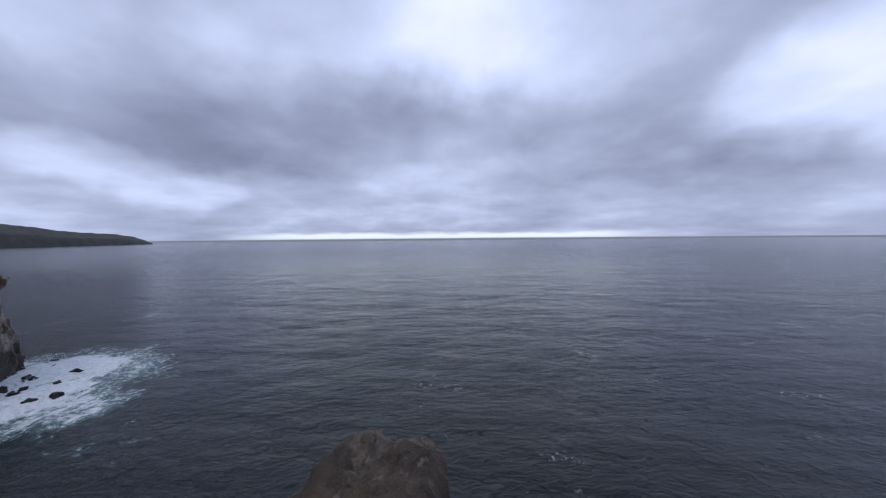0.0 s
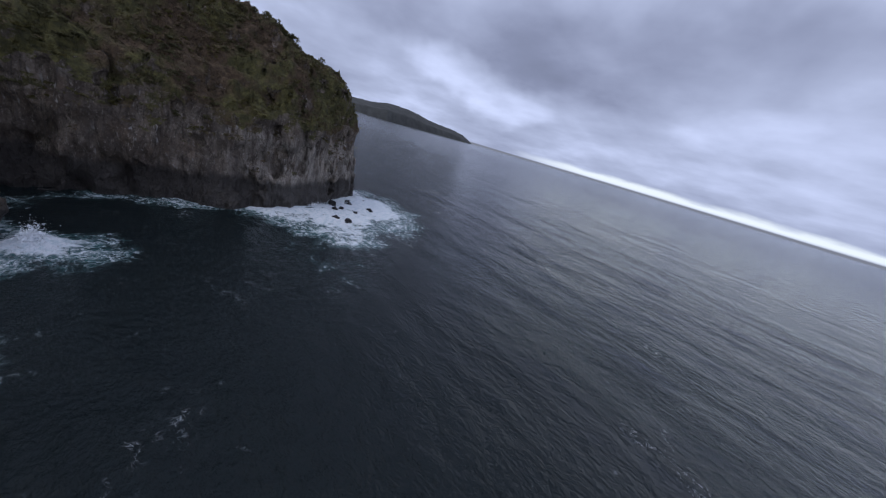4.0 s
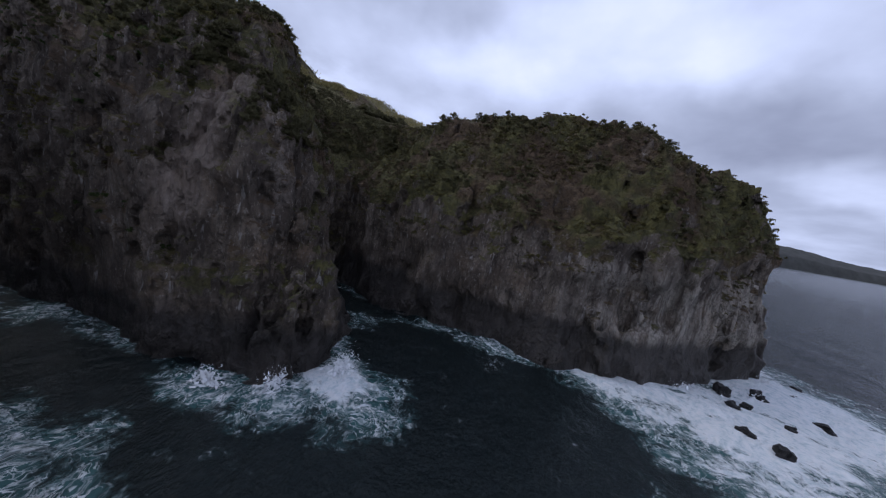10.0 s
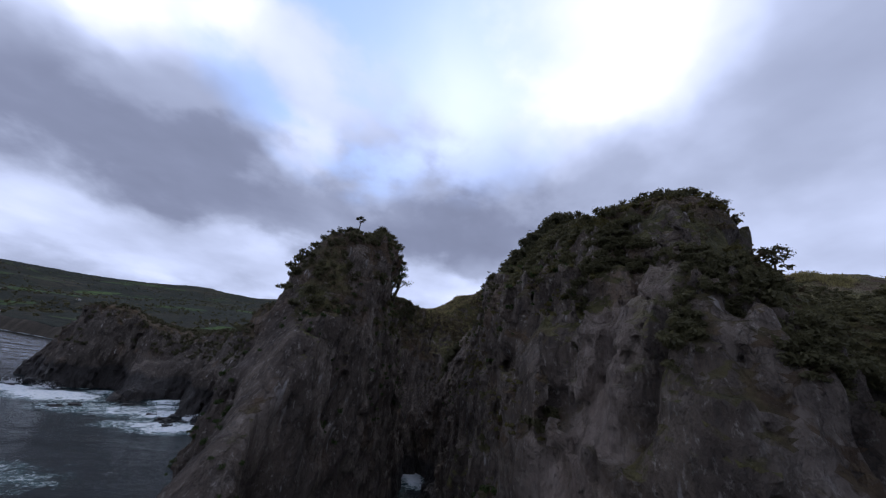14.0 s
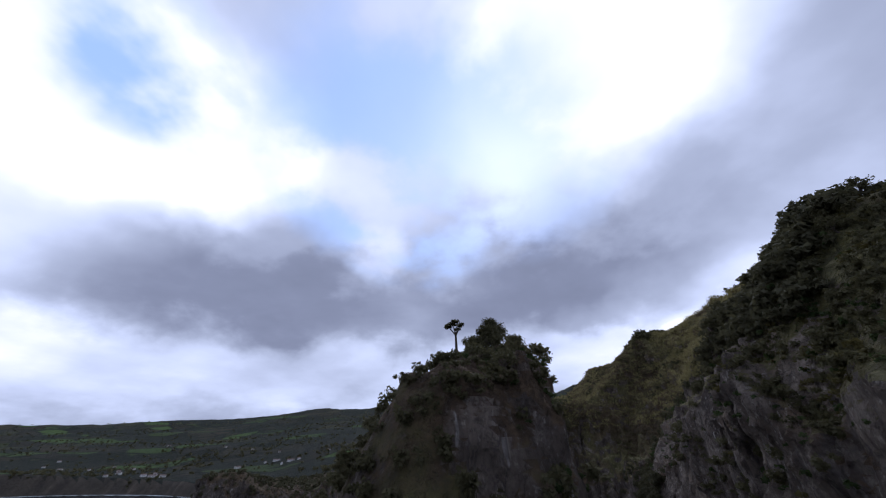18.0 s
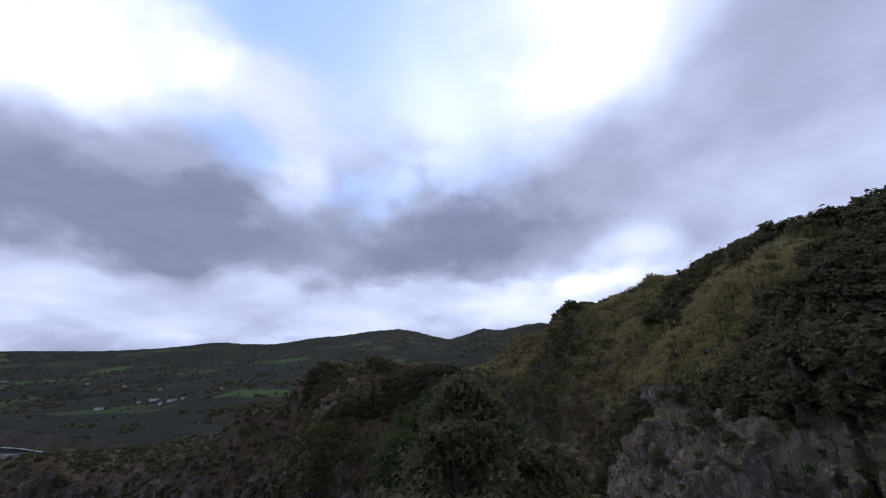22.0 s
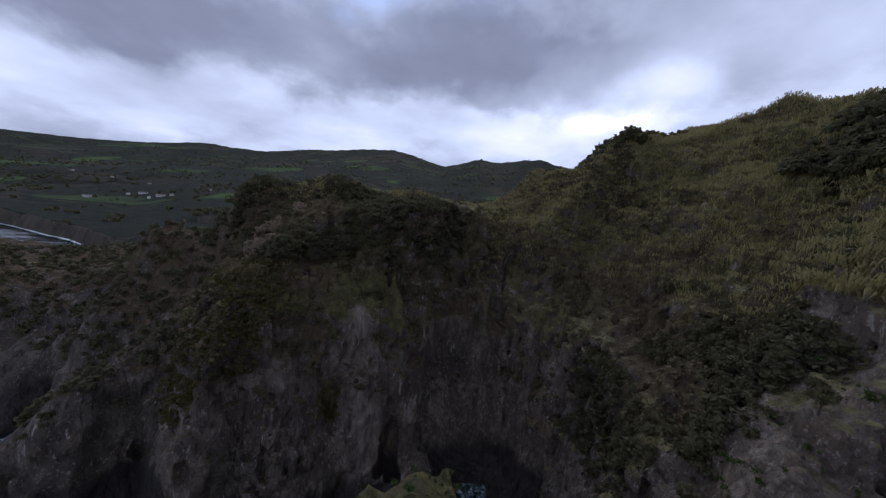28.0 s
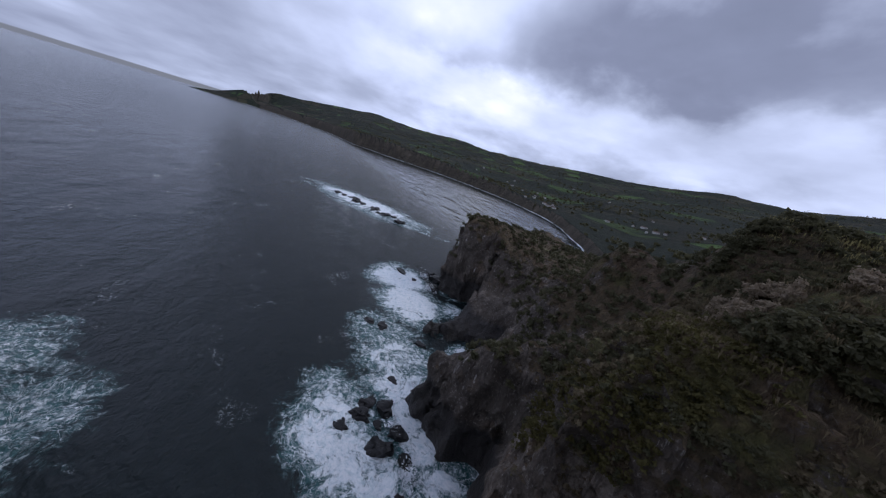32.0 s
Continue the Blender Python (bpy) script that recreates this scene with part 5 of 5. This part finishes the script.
scatter("cliff_heath", "brown heath on the upper cliff", "shrubs", P, N, R, SHRUBS, LEAF_DRY, 0.4, 1.2)
P, N, R = surface_points("rocky_point", 2600, 9, lambda m, n: (n[:, 2] > 0.3) & (m[:, 2] > 20) & (m[:, 1] > -330))
scatter("point_scrub", "dark wind-clipped scrub on the point", "shrubs", P, N, R, SHRUBS, LEAF_DEEP, 0.7, 2.0)

# trees that stand out against the sky
TREES = [make_tree(31, 3.2, 1.9, 500, 0.22, LEAF, "small dark evergreen tree on the cliff edge"), make_tree(32, 4.0, 2.3, 560, 0.23, LEAF, "small dark evergreen tree on the cliff edge"),
         make_tree(33, 2.6, 1.7, 460, 0.21, LEAF, "small dark evergreen tree on the cliff edge"), make_tree(34, 4.6, 2.2, 560, 0.23, LEAF, "small dark evergreen tree on the cliff edge")]


def plant(proto, x, y, z, size, turn, group, label=""):
    t = copy_thing(proto, pose(x, y, z - 0.2, 0, 0, turn) @ Matrix.Scale(size, 4))
    return tagged(t, label, "", group)


for surf, group, count, seed, test in (
        ("headland", "trees along the headland crest", 34, 41, lambda m, n: (n[:, 2] > 0.3) & (m[:, 2] > 47) & (m[:, 0] > -140) & (noisy(m, 12, 33) > -0.2)),
        ("rock_buttress", "trees on the buttress crest", 60, 42, lambda m, n: (n[:, 2] > 0.3) & (m[:, 2] > 50) & (m[:, 0] > -85)),
        ("rock_spire", "trees on the spire", 16, 43, lambda m, n: (n[:, 2] > 0.4) & (m[:, 2] > 51) & (m[:, 1] > -92) & (m[:, 1] < -76) & (m[:, 0] < -20)),
        ("cove_cliff", "trees along the cove rim", 40, 44, lambda m, n: (n[:, 2] > 0.4) & (m[:, 2] > 60) & (m[:, 1] < -200) & (m[:, 0] > -40)),
        ("hillside", "trees on the hill", 40, 45, lambda m, n: (n[:, 2] > 0.3) & (m[:, 2] > 88) & (m[:, 0] > -150) & (m[:, 1] > -165)),
        ("rocky_point", "trees on the point", 22, 46, lambda m, n: (n[:, 2] > 0.5) & (m[:, 2] > 34) & (m[:, 0] > 60) & (m[:, 1] > -300))):
    P, N, R = surface_points(surf, count, seed, test)
    for p in P:
        small = 0.55 if surf == "rock_spire" else 0.8
        plant(TREES[R.integers(4)], p[0], p[1], p[2], R.uniform(0.55, 1.05) * small, R.uniform(0, 360), group)
for t in TREES:
    for o in (*t.children_recursive, t):
        bpy.data.objects.remove(o)
crest_tree = make_tree(51, 5.6, 2.4, 6000, 0.14, LEAF, "dense dark evergreen tree on the spire's summit")
crest_tree.matrix_world = pose(-26.2, -100.4, ground_at("rock_spire", -26.2, -100.4) - 0.4, 0, 0, 20)
for seed, x, y, tall, spread in ((61, -24.6, -98.6, 3.9, 2.1), (62, -22.8, -96.8, 3.0, 1.9), (63, -28.4, -99.4, 3.4, 1.9), (64, -21.4, -93.5, 2.2, 1.6)):
    bush = make_tree(seed, tall, spread, 2400, 0.14, LEAF, "dense dark evergreen bush on the spire's crest")
    tagged(bush, group="bushes on the spire's crest")
    bush.matrix_world = pose(x, y, ground_at("rock_spire", x, y) - 0.5, 0, 0, seed * 37)
flat_tree = make_tree(52, 3.6, 1.1, 900, 0.10, LEAF, "thin flat-topped tree on the spire", True)
flat_tree.matrix_world = pose(-22.1, -81.3, ground_at("rock_spire", -22.1, -81.3) - 0.3, 0, 0, 60)
for seed, x, y, top, spread in ((53, -26.6, -117.6, 66.0, 3.0), (54, -28.8, -114.6, 65.0, 2.8), (55, -24.6, -114.2, 64.0, 2.6), (56, -30.2, -112.0, 63.4, 2.2), (57, -23.6, -118.5, 63.0, 2.4), (58, -31.5, -115.5, 63.0, 2.6), (59, -22.4, -111.5, 62.0, 2.2), (60, -27.0, -110.5, 62.5, 2.2)):
    low = ground_at("rock_spire", x, y) - 0.6
    leafy = make_tree(seed, max(3.0, top - low), spread, 3600, 0.13, LEAF_BRIGHT, "broad fresh green bush behind the spire's summit")
    tagged(leafy, group="green bushes behind the spire's summit")
    leafy.matrix_world = pose(x, y, low, 0, 0, seed * 50)

# ---------------------------------------------------------------- rocks in the surf


def boulder_mesh(seed, flat):
    bm = bmesh.new()
    bmesh.ops.create_icosphere(bm, subdivisions=3, radius=1.0)
    co = np.array([v.co for v in bm.verts])
    o = seed * 3.7
    r = 1 + 0.34 * value_noise(co[:, 0] * 1.3 + o, co[:, 1] * 1.3, co[:, 2] * 1.3) + 0.3 * (0.4 - np.abs(value_noise(co[:, 0] * 2.6, co[:, 1] * 2.6 + o, co[:, 2] * 2.6))) + 0.3 * block_noise(co[:, 0] * 1.9 + o, co[:, 1] * 1.9, co[:, 2] * 1.9, 4.0) + 0.1 * value_noise(co[:, 0] * 6, co[:, 1] * 6, co[:, 2] * 6 + o)
    for v, c, k in zip(bm.verts, co, r):
        v.co = Vector(c * k)
        v.co.z = min(v.co.z, 0.75 + 0.12 * math.sin(c[0] * 5 + seed)) * flat
    me = bpy.data.meshes.new("boulder")
    bm.to_mesh(me)
    bm.free()
    me.materials.append(WET_ROCK)
    return me


BOULDERS = [boulder_mesh(s, 0.55 + 0.12 * (s % 3)) for s in range(1, 8)]


def boulder(x, y, sx, sy, sz, turn, label, group):
    ob = new("boulder", BOULDERS[int(abs(x * 7 + y * 3)) % 7])
    ob.matrix_world = pose(x, y, -0.1, 0, 0, turn) @ Matrix.Diagonal((sx * 0.95, sy * 0.98, sz * 1.7, 1))
    return tagged(ob, label, "boulder", group)


for x, y, a, b, c, t in ((-83, 58, 3.0, 2.2, 2.0, 20), (-75.5, 64, 2.8, 1.6, 1.5, 60), (-62, 47.5, 2.7, 2.2, 1.7, 10), (-65, 44.5, 2.6, 2.0, 1.7, 80), (-71, 55.5, 2.0, 1.5, 1.3, 0), (-75, 48.5, 2.6, 1.8, 1.6, 40), (-77, 52, 2.2, 1.5, 1.4, 120),
                         (-81, 50, 3.0, 2.4, 2.2, 30), (-88, 68, 2.4, 1.4, 1.2, 30), (-95, 74, 2.8, 1.6, 1.2, 70)):
    boulder(x, y, a * 0.54, b * 0.62, c * 0.95, t, "wet black boulder in white surf below the headland", "boulders below the headland")
for x, y, a, b, c, t in ((-16.5, -37.5, 3.4, 2.6, 1.0, 20), (-14, -33, 3.6, 2.2, 0.8, 60), (-12.5, -29, 2.6, 1.6, 0.6, 110)):
    boulder(x, y, a, b, c, t, "wet black rock awash at the foot of the spire", "rocks below the spire")
for x, y, a, b, c, t in ((44, -182, 2.6, 2.0, 2.2, 20), (46, -177.5, 2.4, 1.6, 1.6, 140), (42, -175.5, 2.6, 1.7, 1.6, 60), (32.5, -178.5, 2.9, 2.0, 2.6, 95), (20, -180.5, 2.6, 1.8, 2.0, 0), (40, -170.5, 2.0, 1.4, 1.0, 45), (39, -179, 1.5, 1.1, 1.0, 10),
                         (86, -183.5, 2.8, 1.5, 1.2, 30), (83, -188, 3.4, 1.8, 1.4, 160), (138, -208, 4.2, 1.8, 1.5, 20), (139, -225, 3.6, 2.4, 2.0, 70), (131, -227, 4.0, 3.0, 3.0, 30), (121, -222, 4.0, 2.4, 2.0, 0), (128, -212, 2.4, 1.5, 1.2, 0), (54, -186, 1.8, 1.2, 1.1, 30), (36, -184, 2.4, 2.0, 2.0, 75), (29, -184, 2.0, 1.5, 1.4, 15), (72, -200, 2.2, 1.4, 1.2, 50)):
    boulder(x, y, a, b, c, t, "black boulder in foaming surf below the cove cliff", "boulders off the cove")
for k in range(17):
    f = k / 16
    boulder(331 - 84 * f + 3 * math.sin(k * 2.1), -182 - 54 * f + 4 * math.sin(k * 1.3), 3.2 + 2.6 * abs(math.sin(k * 1.7)), 2.0 + 1.2 * abs(math.cos(k)), 1.6 + 1.0 * abs(math.sin(k * 0.9)), 150 + 20 * math.sin(k), "low black reef rock in breaking surf", "reef rocks")

# ---------------------------------------------------------------- spray thrown up by the swell
def build_spray():
    rng = np.random.default_rng(88)
    v, f = [], []
    for x, y, rx, ry, tall, n in ((-50.5, -20.5, 3.2, 1.6, 3.6, 900), (-44, -27, 2.4, 1.4, 2.6, 420), (-40.5, -35, 1.2, 2.2, 2.4, 320), (-84, 57, 3.0, 3.0, 2.6, 500), (-78, 42, 1.6, 4.0, 2.0, 420), (-92, 66, 3, 2, 2.4, 300),
                                  (38, -184, 3, 3, 2.2, 420), (26, -184, 3, 2, 2.4, 320), (120, -219, 5, 3, 3.0, 420), (136, -221, 4, 3, 2.4, 300), (52, -192, 3, 3, 2.0, 260)):
        for _ in range(n):
            h = tall * rng.random() ** 2.2
            p = np.array([x + rng.normal(0, rx * 0.5), y + rng.normal(0, ry * 0.5), 0.2 + h])
            s = rng.uniform(0.05, 0.22) * (1.25 - h / tall)
            a, b = rng.normal(0, 1, 3) * s, rng.normal(0, 1, 3) * s
            k = len(v)
            v += [p - a, p - b, p + a, p + b]
            f.append((k, k + 1, k + 2, k + 3))
    return tagged(mesh_object("spray", np.array(v), np.array(f), SPRAY, False), "white spray thrown up where the swell hits rock", "spray", kind="stuff")


build_spray()

# ---------------------------------------------------------------- far houses and woods


def make_house(width, depth, height, wall_mat, label):
    root = new("house")
    bm = bmesh.new()
    bmesh.ops.create_cube(bm, size=1.0)
    bmesh.ops.transform(bm, matrix=Matrix.Translation((0, 0, height / 2 - 1)) @ Matrix.Diagonal((width, depth, height + 2, 1)), verts=bm.verts)
    for sx in (-1, 1):
        a, b, c = (bm.verts.new((sx * width / 2, sy * depth / 2, height)) for sy in (-1, 1, 0))
        c.co.z = height + depth * 0.3
        bm.faces.new((a, b, c))
    wall = part("wall", bm, wall_mat, root)
    bm = bmesh.new()
    for sy in (-1, 1):
        e = depth / 2 + 0.5
        pts = [(-width / 2 - 0.4, sy * e, height - 0.25), (width / 2 + 0.4, sy * e, height - 0.25), (width / 2 + 0.4, 0, height + depth * 0.32), (-width / 2 - 0.4, 0, height + depth * 0.32)]
        vs = [bm.verts.new(p) for p in pts] + [bm.verts.new((p[0], p[1], p[2] + 0.25)) for p in pts]
        for q in ((0, 1, 2, 3), (7, 6, 5, 4), (0, 4, 5, 1), (1, 5, 6, 2), (2, 6, 7, 3), (3, 7, 4, 0)):
            bm.faces.new([vs[i] for i in q])
    part("roof", bm, ROOF_TILE, root)
    n = max(2, int(width / 3.5))
    for k in range(n):
        for sy in (-1, 1):
            bm = bmesh.new()
            bmesh.ops.create_cube(bm, size=1.0)
            bmesh.ops.transform(bm, matrix=Matrix.Translation(((k + 0.5) / n * width - width / 2, sy * (depth / 2 + 0.02), height * 0.55)) @ Matrix.Diagonal((1.1, 0.12, 1.4, 1)), verts=bm.verts)
            part("door" if k == 0 else "window", bm, DARK_GLASS, root)
    return tagged(root, label, "house")


HOUSES = [make_house(16, 8, 5.5, WHITE_WALL, "white farmhouse with a tiled roof among fields"), make_house(11, 7, 4.5, WHITE_WALL, "white cottage with a tiled roof"), make_house(24, 9, 5, WHITE_WALL, "long white farm building with a low roof")]


def far_ground(x, y):
    r = math.hypot(x - HUB[0], y - HUB[1])
    yaw = math.degrees(math.atan2(-(x - HUB[0]), y - HUB[1])) % 360
    return float(far_height(np.array([yaw]), np.array([r]))[2][0])


SITES_NEAR = [
    (446, -853, 2, 30), (462, -846, 0, 120), (430, -860, 1, 30), (517, -910, 2, 20), (540, -902, 1, 100), (560, -836, 0, 60), (570, -842, 1, 10), (640, -730, 0, 30),
    (655, -742, 1, 80), (668, -735, 2, 20), (690, -770, 1, 0), (700, -745, 0, 70), (730, -800, 1, 45), (760, -720, 1, 20), (800, -780, 0, 15), (860, -830, 1, 60)]
SITES_FAR = [
    (900, -900, 0, 30), (980, -860, 1, 10), (1050, -980, 1, 75), (1120, -900, 0, 40), (1260, -960, 1, 20), (1340, -1050, 0, 60), (620, -1080, 1, 30), (760, -1150, 1, 90),
    (900, -1200, 0, 10), (1150, -1250, 1, 0), (1300, -1380, 2, 45), (380, -900, 1, 15), (1480, -900, 1, 60), (1600, -1000, 0, 10)]
SITES = SITES_NEAR + SITES_FAR
for x, y, k, turn in SITES:
    h = copy_thing(HOUSES[k], pose(x, y, far_ground(x, y), 0, 0, turn) @ Matrix.Scale(0.62, 4))
    tagged(h, group="houses on the plain")
for hs in HOUSES:
    for o in (*hs.children_recursive, hs):
        bpy.data.objects.remove(o)


def far_woods():
    """Hedges and copses of the far country."""
    rng = np.random.default_rng(77)
    yaw, r = rng.uniform(150, 276, 15000), 330 + 3300 * rng.random(15000) ** 1.5
    x, y, z = far_height(yaw, r)
    ok = (z > 10) & (polygon_depth(COAST, x, y) < -5)
    wood = value_noise(x / 160, y / 160, x * 0 + 9)
    line = np.minimum(np.abs(value_noise(x / 75, y / 120, x * 0 + 11)), np.abs(value_noise(x / 130 + 7, y / 70, x * 0 + 12)))
    ok &= (wood > 0.12) | (line < 0.06)
    pts = np.stack([x, y, z], 1)[ok]
    temp = [leaf_cloud(rng, 16, 1.0, 0.52, 0.85, 0.3) for _ in range(5)]
    return scatter("far_trees", "dark hedges and copses of the far plain", "trees", pts, np.tile([0, 0, 1.0], (len(pts), 1)), rng, temp, LEAF, 2.5, 6.0, 0.2, 0.0)


far_woods()
